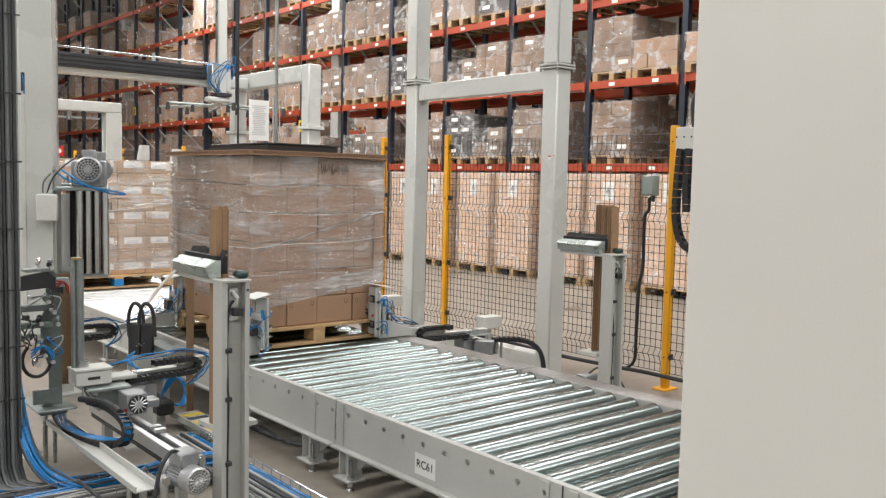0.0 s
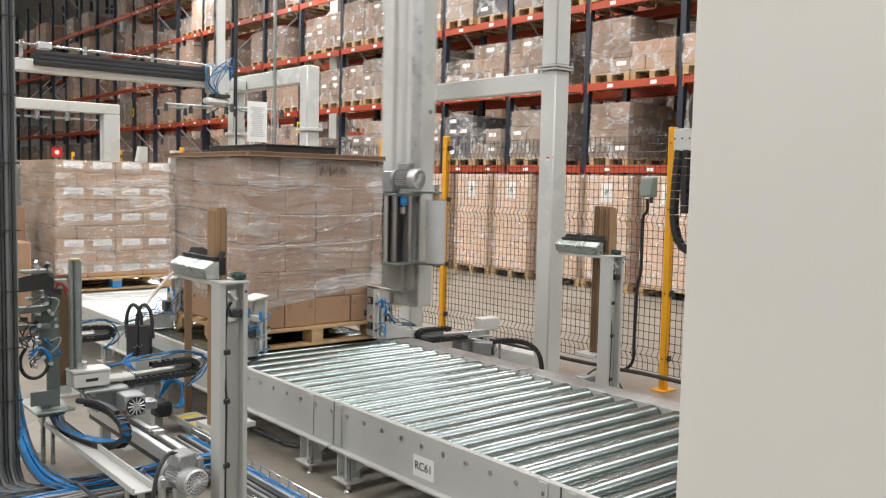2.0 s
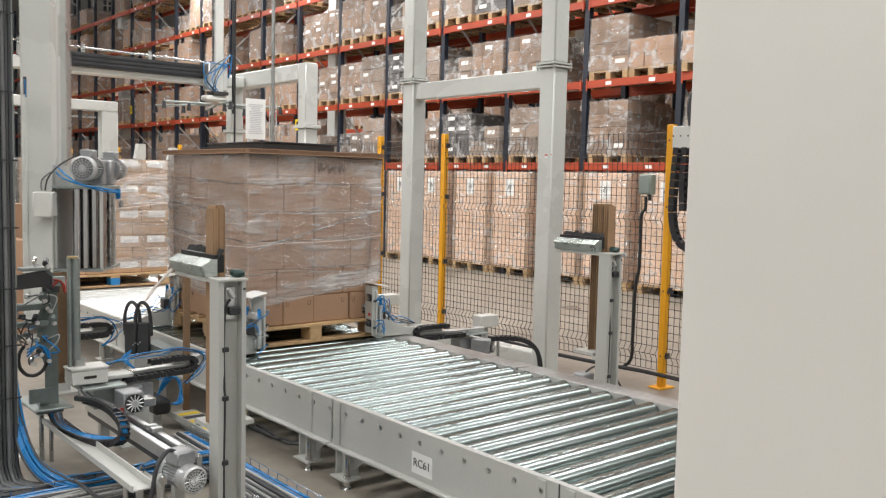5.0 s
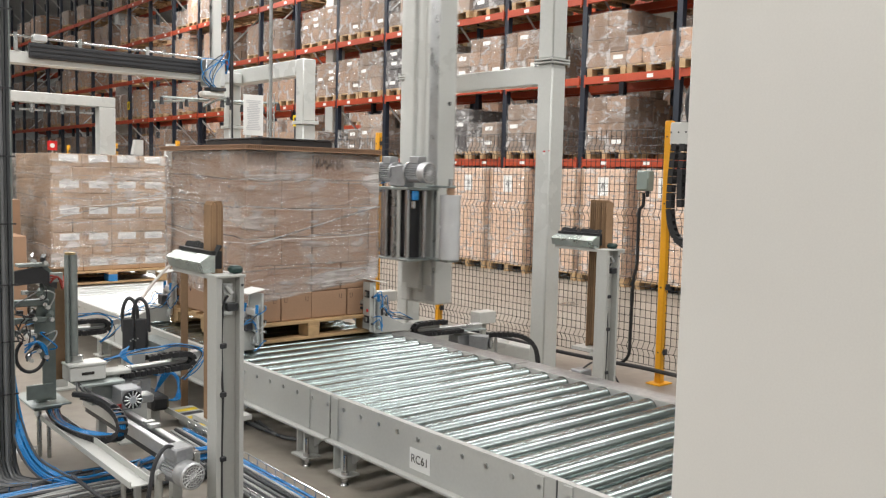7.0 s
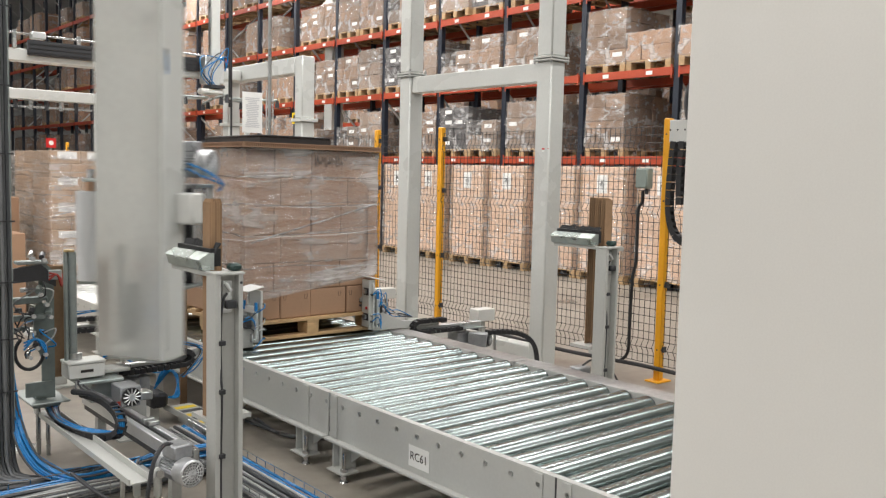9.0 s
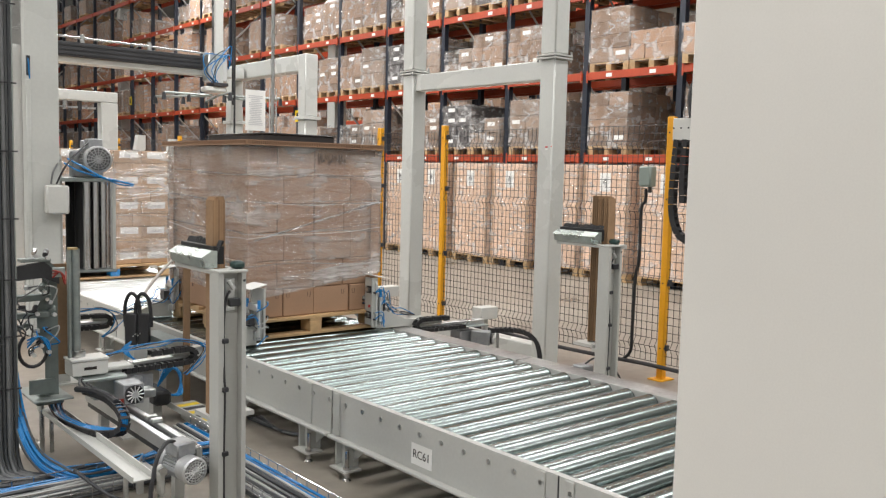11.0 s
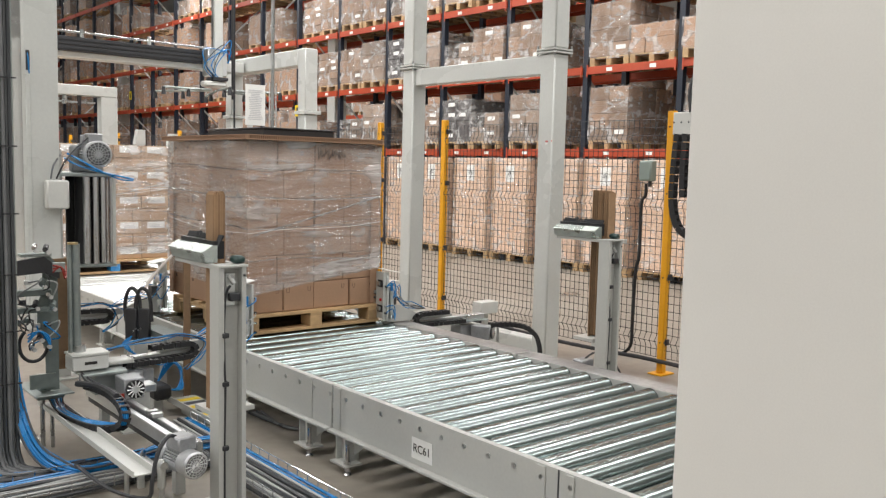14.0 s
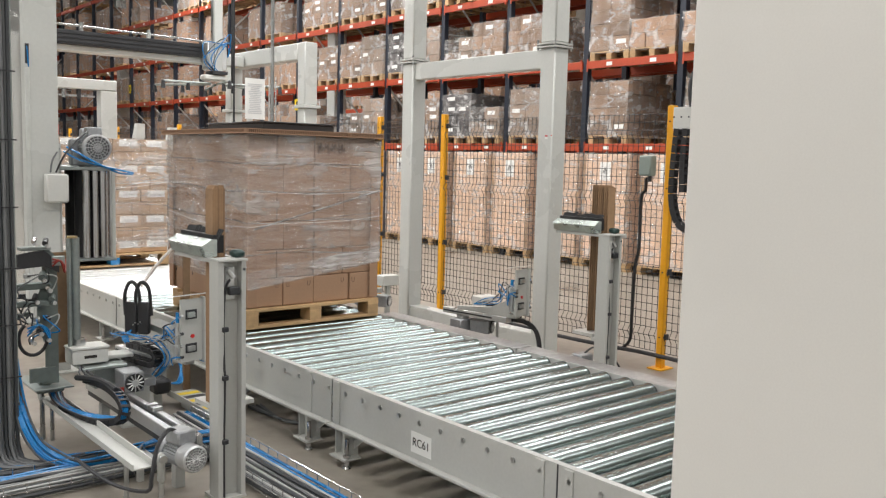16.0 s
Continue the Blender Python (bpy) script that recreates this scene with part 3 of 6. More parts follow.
for x, y, h, lab in ((2.05, 10.2, 0.9, "brown carton standing beyond the conveyor"), (1.95, 9.6, 0.55, "brown carton standing beyond the conveyor")):
    t = thing("carton", lab, "carton", (x, y, 0))
    part("body", box(0, 0.55, 0, 0.5, 0, h + 0.45, bev=0.008), CARD, t)

# ---- portal of the wrapper ----
CW, FW = 0.087, 0.112
for x, ys in ((5.62, (5.298, 7.248)), (1.1, (5.1, 7.3))):
    t = thing("steel_portal", "light grey steel portal with bolted flanges beside the wrapper", "steel portal", (x, 0, 0), group="wrapper portals")
    for y in ys:
        c = part("column", box(-CW, CW, y - CW, y + CW, 0.014, 2.68, bev=0.012), WHITE, t)
        part("upper_column", box(-CW, CW, y - CW, y + CW, 2.725, 5.2, bev=0.012), WHITE, t)
        part("base_plate", box(-0.16, 0.16, y - 0.16, y + 0.16, 0, 0.014), WHITE, t, smooth=False)
        for z in (2.68, 2.705):
            part("flange", box(-FW, FW, y - FW, y + FW, z, z + 0.016, bev=0.003), GREY, t, smooth=False)
        for dx in (-0.1, 0.1):
            for dy in (-0.1, 0.1):
                part("flange_bolt", cyl(bmesh.new(), (dx, y + dy, 2.66), (dx, y + dy, 2.75), 0.009, 6), STEEL, t)
    part("crossbeam", box(-0.06, 0.06, ys[0] + CW, ys[1] - CW, 2.512, 2.677, bev=0.008), WHITE, t)
    part("floor_beam", box(-0.07, 0.07, ys[0] + CW, ys[1] - CW, 0.015, 0.2, bev=0.01), WHITE, t)
    part("top_beam", box(-0.1, 0.1, ys[0] - 0.1, ys[1] + 0.1, 5.2, 5.4, bev=0.01), WHITE, t)
t = thing("overhead_bridge", "light grey steel bridge carrying the rotating arm", "steel beam")
for y in (5.9, 6.6):
    part("girder", box(1.2, 5.52, y - 0.08, y + 0.08, 5.41, 5.6, bev=0.01), WHITE, t)
t = thing("warning_sticker", "small red and white stickers on the column", "sticker", (5.532, 5.26, 1.93))
part("red_patch", box(-0.001, 0, 0.0, 0.03, 0, 0.012), RED, t, smooth=False)
part("red_patch", box(-0.001, 0, -0.05, -0.035, 0.006, 0.014), RED, t, smooth=False)
part("white_patch", box(-0.001, 0, 0.0, 0.03, -0.02, -0.002), PAPER, t, smooth=False)

# ---- rotating mast with the film carriage ----
AX, AY, RAD = 3.457, 6.298, 1.72
arm = thing("rotary_wrapper", "light grey rotating mast carrying a stretch film carriage", "wrapping machine", (AX, AY, 0))
prof = [(0.11, -0.228), (0.11, 0.228), (0.095, 0.24), (-0.11, 0.24), (-0.11, 0.11), (-0.075, 0.10), (-0.075, -0.10), (-0.11, -0.11), (-0.11, -0.24), (0.095, -0.24)]
part("mast", prism(bmesh.new(), [(RAD + u, v) for u, v in prof], "z", 0.54, 5.15), WHITE, arm, smooth=False)
part("outer_face", box(RAD + 0.1105, RAD + 0.113, -0.226, 0.226, 0.545, 5.15), MAST_FACE, arm, "smooth shiny outer sheet of the mast", smooth=False)
part("hose_slot", box(RAD + 0.062, RAD + 0.086, 0.2402, 0.242, 2.27, 2.40, bev=0.0008), DARK, arm, smooth=False)
part("slot_hose", tube(bmesh.new(), [(RAD + 0.075, 0.238, 2.385), (RAD + 0.071, 0.243, 2.33), (RAD + 0.069, 0.243, 2.29), (RAD + 0.066, 0.239, 2.25)], 0.005, 6), BLUE_HOSE, arm)
part("edge_cover", box(RAD + 0.062, RAD + 0.092, 0.2405, 0.25, 0.6, 2.245, bev=0.0045), WHITE, arm)
part("mast_hole", cyl(bmesh.new(), (RAD + 0.02, -0.2415, 2.36), (RAD + 0.02, -0.239, 2.36), 0.02, 12), DARK, arm)
part("mast_foot", box(RAD - 0.105, RAD + 0.1, -0.225, 0.225, 0.525, 0.539), GREY, arm, smooth=False)
part("rail_strip", box(RAD - 0.1135, RAD - 0.1105, -0.23, -0.115, 0.56, 5.1), STEEL, arm, smooth=False)
part("drive_belt", box(RAD - 0.081, RAD - 0.076, -0.025, 0.025, 0.62, 5.1), GREY, arm, smooth=False)
part("top_arm", box(-0.4, RAD + 0.1, -0.15, 0.15, 5.16, 5.36, bev=0.02), WHITE, arm)
part("hub", cyl(bmesh.new(), (0, 0, 5.1), (0, 0, 5.41), 0.35, 32), GREY, arm)


def at(u, v):
    return RAD + u, v


# film carriage
part("carriage_plate", box(RAD - 0.48, RAD - 0.10, -0.26, 0.24, 1.575, 1.60, bev=0.004), GALV, arm, smooth=False)
part("carriage_floor", box(RAD - 0.48, RAD - 0.10, -0.26, 0.24, 0.945, 0.965, bev=0.004), GALV, arm, smooth=False)
part("roll_plate", box(RAD - 0.22, RAD - 0.09, -0.52, -0.262, 0.945, 0.965, bev=0.004), GALV, arm, smooth=False)
part("carriage_back", box(RAD - 0.13, RAD - 0.112, -0.2, 0.2, 0.7, 1.75), GREY, arm, smooth=False)
part("carriage_skirt", box(RAD - 0.175, RAD - 0.131, -0.09, 0.09, 0.66, 0.944, bev=0.008), GREY, arm)
part("prestretch_roller", cyl(bmesh.new(), (*at(-0.28, -0.08), 0.967), (*at(-0.28, -0.08), 1.573), 0.082, 28), BLACK, arm, "black rubber prestretch roller")
part("prestretch_roller", cyl(bmesh.new(), (*at(-0.30, 0.11), 0.967), (*at(-0.30, 0.11), 1.573), 0.075, 28), BLACK, arm, "black rubber prestretch roller")
for k, (u, v, r) in enumerate(((-0.40, -0.17, 0.026), (-0.40, 0.17, 0.026), (-0.44, 0.08, 0.026), (-0.455, -0.05, 0.022), (-0.46, 0.19, 0.022), (-0.385, 0.03, 0.02), (-0.25, -0.23, 0.022), (-0.285, 0.21, 0.026), (-0.345, 0.205, 0.022))):
    part("guide_roller", cyl(bmesh.new(), (*at(u, v), 0.967), (*at(u, v), 1.573), r, 14), CHROME if k != 3 else STEEL, arm)
part("frame_post", box(RAD - 0.475, RAD - 0.455, -0.14, -0.11, 0.966, 1.574), GREY, arm, smooth=False)
part("frame_post", box(RAD - 0.475, RAD - 0.455, 0.20, 0.23, 0.966, 1.574), GREY, arm, smooth=False)
roll = part("film_roll", cyl(bmesh.new(), (*at(-0.15, -0.46), 0.967), (*at(-0.15, -0.46), 1.54), 0.09, 32), FILM_ROLL, arm, "white roll of stretch film")
part("core", cyl(bmesh.new(), (*at(-0.15, -0.46), 1.541), (*at(-0.15, -0.46), 1.60), 0.035, 16), CARD, roll)
part("roll_arm", box(RAD - 0.2, RAD - 0.12, -0.5, -0.2, 1.60, 1.62, bev=0.003), GALV, arm, smooth=False)
part("roll_clamp", cyl(bmesh.new(), (*at(-0.15, -0.46), 1.62), (*at(-0.15, -0.46), 1.68), 0.022, 12), CHROME, arm)


def motor(parent, end, way, length, r, fan=True):
    """A finned electric motor: its fan end, and the way to its drive end."""
    e, w = Vector(end), Vector(way).normalized()
    side = w.orthogonal().normalized()
    b, rings = bmesh.new(), []
    for u in (0.05, length):
        rings.append([b.verts.new(e + w * u + (side * math.cos(2 * math.pi * k / 56) + w.cross(side) * math.sin(2 * math.pi * k / 56)) * r * (0.97 if k % 2 else 0.84)) for k in range(56)])
    for k in range(56):
        b.faces.new((rings[0][k], rings[0][(k + 1) % 56], rings[1][(k + 1) % 56], rings[1][k]))
    cyl(b, e + w * (length - 0.03), e + w * length, r * 1.02, 24)
    body = part("motor", b, MOTOR, parent, "grey finned electric motor")
    b = cyl(bmesh.new(), e + w * 0.008, e + w * 0.075, r, 28, caps=False)
    cyl(b, e + w * 0.075, e + w * 0.085, r * 0.97, 28)
    cyl(b, e, e + w * 0.008, r * 0.9, 28, r2=r, caps=False)
    part("fan_cover", b, ALU_D, body)
    part("fan_dark", cyl(bmesh.new(), e + w * 0.012, e + w * 0.02, r * 0.88, 24), DARK, body)
    side = w.cross(Vector((0, 0, 1))).normalized()
    b = bmesh.new()
    for rr in (0.3, 0.5, 0.7, 0.86):
        seg = 24
        ringp = [e + (side * math.cos(2 * math.pi * k / seg) + Vector((0, 0, 1)) * math.sin(2 * math.pi * k / seg)) * r * rr + w * 0.004 for k in range(seg + 1)]
        tube(b, ringp, 0.0032, 4, 1)
    for k in range(8):
        a = math.pi * k / 8
        o = (side * math.cos(a) + Vector((0, 0, 1)) * math.sin(a)) * r * 0.9
        cyl(b, e - o + w * 0.004, e + o + w * 0.004, 0.0032, 4)
    part("fan_grille", b, ALU_D, body)
    c = e + w * (length * 0.6)
    m = Matrix.Translation(c) @ Matrix.Rotation(math.atan2(w.y, w.x), 4, "Z")
    part("terminal_box", box(-0.06, 0.06, -0.05, 0.05, r * 0.8, r * 0.8 + 0.07, bev=0.008, m=m), MOTOR, body)
    return body


motor(arm, (*at(-0.35, 0.30), 1.73), (0, -1, 0), 0.27, 0.092)
motor(arm, (*at(-0.40, -0.46), 1.73), (0, 1, 0), 0.27, 0.092)
part("gearbox", box(RAD - 0.43, RAD - 0.22, -0.06, 0.06, 1.602, 1.79, bev=0.012), MOTOR, arm)
part("gearbox", box(RAD - 0.46, RAD - 0.34, -0.2, -0.07, 1.602, 1.80, bev=0.012), MOTOR, arm)
part("junction_box", box(RAD - 0.15, RAD - 0.01, 0.2405, 0.36, 1.36, 1.55, bev=0.01), PLASTIC, arm, "pale grey plastic junction box")
part("sensor_tag", box(RAD - 0.47, RAD - 0.41, -0.33, -0.30, 1.49, 1.57, bev=0.004), BLUE_HOSE, arm)
part("adjusting_knob", cyl(bmesh.new(), (*at(-0.47, -0.33), 1.42), (*at(-0.47, -0.33), 1.48), 0.02, 12), CHROME, arm)
part("blue_hose", tube(bmesh.new(), [(*at(-0.16, 0.24), 1.73), (*at(-0.24, 0.33), 1.68), (*at(-0.36, 0.37), 1.61), (*at(-0.5, 0.27), 1.58), (*at(-0.6, 0.22), 1.56)], 0.007), BLUE_HOSE, arm)
part("blue_hose", tube(bmesh.new(), [(*at(-0.14, 0.24), 1.70), (*at(-0.22, 0.31), 1.65), (*at(-0.38, 0.35), 1.60), (*at(-0.5, 0.25), 1.56), (*at(-0.6, 0.2), 1.55)], 0.006), BLUE_HOSE, arm)
part("cable", tube(bmesh.new(), [(*at(-0.08, 0.3), 1.56), (*at(-0.12, 0.34), 1.66), (*at(-0.2, 0.3), 1.76), (*at(-0.33, 0.16), 1.86)], 0.006), DARK, arm)
part("cable", tube(bmesh.new(), [(*at(-0.05, 0.28), 1.56), (*at(-0.06, 0.3), 1.64), (*at(-0.12, 0.2), 1.72)], 0.006), GREY_HOSE, arm)

# ---- chains of links, used by every drive ----


def chain(parent, pts, w, h, step=0.032, material=None):
    """Cable-chain links along a bent line, each a part, their width along the line's side."""
    P = [Vector(p) for p in pts]
    dense = []
    for i in range(len(P) - 1):
        a, b, c, d = P[max(i - 1, 0)], P[i], P[i + 1], P[min(i + 2, len(P) - 1)]
        for k in range(24):
            t = k / 24
            dense.append(0.5 * (2 * b + (c - a) * t + (2 * a - 5 * b + 4 * c - d) * t * t + (3 * b - a - 3 * c + d) * t ** 3))
    dense.append(P[-1])
    acc, shared = step, None
    for i in range(1, len(dense)):
        acc += (dense[i] - dense[i - 1]).length
        if acc >= step:
            acc = 0
            t = (dense[min(i + 2, len(dense) - 1)] - dense[max(i - 2, 0)]).normalized()
            side = CHAIN_SIDE if abs(t.dot(CHAIN_SIDE)) < 0.95 else Vector((0, 0, 1))
            side = (side - t * side.dot(t)).normalized()
            m = Matrix((t, side, t.cross(side))).transposed().to_4x4()
            m.translation = dense[i]
            if shared is None:
                b = box(-step * 0.56, step * 0.5, -w / 2, -w / 2 + 0.008, -h / 2, h / 2, bev=0.002)
                bx(b, -step * 0.56, step * 0.5, w / 2 - 0.008, w / 2, -h / 2, h / 2, bev=0.002)
                bx(b, -step * 0.25, step * 0.2, -w / 2 + 0.006, w / 2 - 0.006, -h / 2 + 0.001, -h / 2 + 0.006)
                bx(b, -step * 0.25, step * 0.2, -w / 2 + 0.006, w / 2 - 0.006, h / 2 - 0.006, h / 2 - 0.001)
                o = part("chain_link", b, material or BLACK, parent, smooth=False)
                shared = o.data
            else:
                o = new("chain_link", shared)
                o.parent = parent
            o.matrix_basis = m


# ---- swinging corner units ----
CORNERS = {}


def corner_unit(key, px, py, sx, sy, label):
    """A drive with a swinging arm, along whose rail a head slides; sx, sy: the way to the stack."""
    global CHAIN_SIDE
    drive = thing("gearmotor", "grey gearbox drive with a small fan motor beside the conveyor", "machine drive", (px, py, 0), group="corner drives")
    part("pedestal", box(-0.06, 0.06, -0.06, 0.06, 0.0, 0.27), GREY, drive, smooth=False)
    part("floor_plate", box(-0.14, 0.14, -0.14, 0.14, 0.0, 0.012), GREY, drive, smooth=False)
    part("gearbox", box(-0.085, 0.085, -0.07, 0.07, 0.271, 0.385, bev=0.008), MOTOR, drive)
    if sx < 0:
        part("valve_post", box(0.32, 0.36, 0.08, 0.12, 0.0, 0.43), GREY, drive, smooth=False)
    w = Vector((0.45, -0.89, 0)) if sx < 0 else Vector((-0.5, -0.86, 0))
    m = Matrix.Rotation(math.atan2(w.y, w.x), 4, "Z")
    part("servo_motor", box(0.09, 0.26, -0.055, 0.055, 0.275, 0.385, bev=0.006, m=m), MOTOR, drive)
    e = w.normalized() * 0.262 + Vector((0, 0, 0.33))
    fan = part("fan", cyl(bmesh.new(), e, e + w.normalized() * 0.01, 0.05, 20), DARK, drive)
    b = cyl(bmesh.new(), e + w.normalized() * 0.01, e + w.normalized() * 0.016, 0.016, 12)
    s = w.normalized().cross(Vector((0, 0, 1)))
    for k in range(5):
        a = math.pi * k / 5
        o = (s * math.cos(a) + Vector((0, 0, 1)) * math.sin(a)) * 0.045
        cyl(b, e - o + w.normalized() * 0.012, e + o + w.normalized() * 0.012, 0.004, 4)
    part("fan_blades", b, ALU, fan)
    part("shaft", cyl(bmesh.new(), (0, 0, 0.385), (0, 0, 0.41), 0.05, 20), STEEL, drive)
    bm0 = box(0.24, 0.44, 0.04, 0.16, 0.43, 0.535, bev=0.006) if sx < 0 else box(-0.22, -0.07, -0.02, 0.08, 0.40, 0.45, bev=0.006)
    part("valve_box", bm0, PLASTIC, drive)

    swing = thing("corner_clamp", label, "swing arm", (px, py, 0), group="corner arms")
    part("rail", box(-0.20, 0.36 + (0.14 if key == "fr" else 0), -0.035, 0.035, 0.412, 0.46, bev=0.003), ALU, swing, smooth=False)
    part("rail_slot", box(-0.19, 0.35, -0.0375, -0.035, 0.43, 0.442), DARK, swing, smooth=False)
    part("tray", box(-0.2, 0.34, 0.04 * 1, 0.10, 0.414, 0.42), GALV, swing, smooth=False)
    CHAIN_SIDE = Vector((0, 1, 0))
    cy = -0.075 * sx
    cs = 0.16 if key == "fr" else 0.0
    chain(swing, [(-0.1 + cs, cy, 0.425), (0.05 + cs, cy, 0.424), (0.28 + cs, cy, 0.424), (0.345 + cs, cy, 0.436), (0.366 + cs, cy, 0.468), (0.345 + cs, cy, 0.500), (0.28 + cs, cy, 0.512), (0.05 + cs, cy, 0.512)], 0.06, 0.034, 0.034)
    rnd = random.Random(len(CORNERS) + 40)
    for k in range(5 if key in ("fl", "rl") else 0):
        v = cy * (0.5 + 0.18 * k)
        q = [(-0.22, v * 0.6, 0.50 + 0.01 * k), (-0.05, v, 0.55 + rnd.uniform(0, 0.03)), (0.12, v + rnd.uniform(-0.02, 0.02), 0.555 + rnd.uniform(-0.008, 0.03)), (0.3, v + rnd.uniform(-0.03, 0.03), 0.55 + rnd.uniform(0, 0.03)), (0.42 + rnd.uniform(-0.03, 0.05), v, 0.50), (0.40 + rnd.uniform(-0.04, 0.03), v, 0.40), (0.3, v, 0.34)]
        part("air_hose", tube(bmesh.new(), q, 0.0038, 5), (PALE_CABLE, BLUE_HOSE, DARK, BLUE_HOSE, BLUE_HOSE)[k], swing)
    slider = new("slider")
    slider.parent = swing
    body = part("carriage", prism(bmesh.new(), [(-0.66, 0.462), (-0.03, 0.462), (-0.03, 0.60), (-0.12, 0.60), (-0.30, 0.52), (-0.66, 0.485)], "y", -0.03, 0.03), GREY, slider, smooth=False)
    plate = part("head_plate", prism(bmesh.new(), [(-0.085, 0.49), (0.085, 0.49), (0.085, 0.82), (0.055, 0.86), (-0.085, 0.86)], "x", -0.008, 0.008), GREY, slider, "light grey clamp plate", smooth=False)
    for z in (0.57, 0.77):
        part("window", box(0.0085, 0.012, -0.055, 0.02, z - 0.028, z + 0.028), DARK, plate, smooth=False)
        part("pad", box(0.0125, 0.03, -0.05, 0.0, z - 0.016, z + 0.016, bev=0.003), STEEL, plate, smooth=False)
    part("red_button", cyl(bmesh.new(), (0.008, -0.01, 0.64), (0.016, -0.01, 0.64), 0.012, 12), RED, plate)
    part("side_cheek", box(-0.02, 0.035, 0.06, 0.068, 0.48, 0.87, bev=0.004), GREY, slider, smooth=False)
    part("back_block", box(-0.06, -0.01, -0.06, 0.055, 0.5, 0.56, bev=0.005), ALU, slider)
    part("back_block", box(-0.05, -0.01, -0.06, 0.055, 0.70, 0.75, bev=0.005), ALU, slider)
    part("hood", prism(bmesh.new(), [(-0.11, 0.86), (0.02, 0.885), (0.02, 0.891), (-0.11, 0.866)], "y", -0.085, 0.085), PAPER, slider, smooth=False)
    for v in (-0.075, 0.075):
        part("cylinder", cyl(bmesh.new(), (-0.04, v, 0.50), (-0.04, v, 0.72), 0.018, 12), ALU, slider)
        part("fitting", cyl(bmesh.new(), (-0.04, v, 0.72), (-0.04, v, 0.78), 0.012, 8), BLUE_HOSE, slider)
    part("valve", box(-0.11, -0.06, -0.06, 0.04, 0.60, 0.68, bev=0.005), DARK, slider)
    rnd = random.Random(len(CORNERS) + 2)
    for k in range(7):
        v = rnd.choice((-0.085, 0.085)) + rnd.uniform(-0.015, 0.015)
        pts = [(-0.04, v, rnd.uniform(0.55, 0.79)), (-0.12 + rnd.uniform(-0.02, 0.02), v - 0.03, rnd.uniform(0.58, 0.78)), (-0.2, rnd.uniform(-0.08, 0.0), rnd.uniform(0.56, 0.64)), (-0.32, -0.05 + rnd.uniform(-0.02, 0.02), rnd.uniform(0.54, 0.60)), (-0.45, -0.06, 0.53)]
        part("air_hose", tube(bmesh.new(), pts, 0.0038, 5), (BLUE_HOSE, DARK, PALE_CABLE)[k % 3], slider)
    for k in range(8):
        v = (-0.092, 0.092)[k % 2]
        z = rnd.uniform(0.52, 0.78)
        q = [(0.02, v, z), (-0.02 + rnd.uniform(-0.03, 0.02), v * 1.3, z + rnd.uniform(-0.05, 0.05)), (-0.05, v * 1.2, z - rnd.uniform(0.03, 0.1)), (-0.07, v, z - 0.06)]
        part("air_hose", tube(bmesh.new(), q, 0.0042, 5), BLUE_HOSE if k % 4 else PALE_CABLE, slider)
        part("hose_joint", cyl(bmesh.new(), (0.02, v * 0.85, z), (0.02, v * 1.05, z), 0.009, 8), DARK if k % 3 else STEEL, slider)
    CORNERS[key] = (swing, slider, px, py)


CHAIN_SIDE = Vector((0, 1, 0))
LAB = "swinging grey clamp arm with blue air hoses and a sliding head"
corner_unit("fr", 4.86, 5.53, -1, 1, LAB)
corner_unit("fl", 2.05, 5.47, 1, 1, LAB)
corner_unit("rl", 2.05, 7.07, 1, -1, LAB)
corner_unit("rr", 4.93, 7.07, -1, -1, LAB)
t = thing("cable_chain", "black cable chain arching down to the floor beside the column", "cable chain", (0, 0, 0))
CHAIN_SIDE = Vector((0.64, 0.77, 0)).normalized()
chain(t, [(4.98, 5.28, 0.40), (5.05, 5.16, 0.415), (5.12, 5.05, 0.40), (5.17, 4.98, 0.34), (5.19, 4.95, 0.24), (5.19, 4.94, 0.1), (5.19, 4.94, 0.03)], 0.06, 0.036, 0.038)
part("support", cyl(bmesh.new(), (5.0, 5.25, 0.0), (5.0, 5.25, 0.385), 0.012, 10), STEEL, t)

# ---- posts that hold the edge boards ----


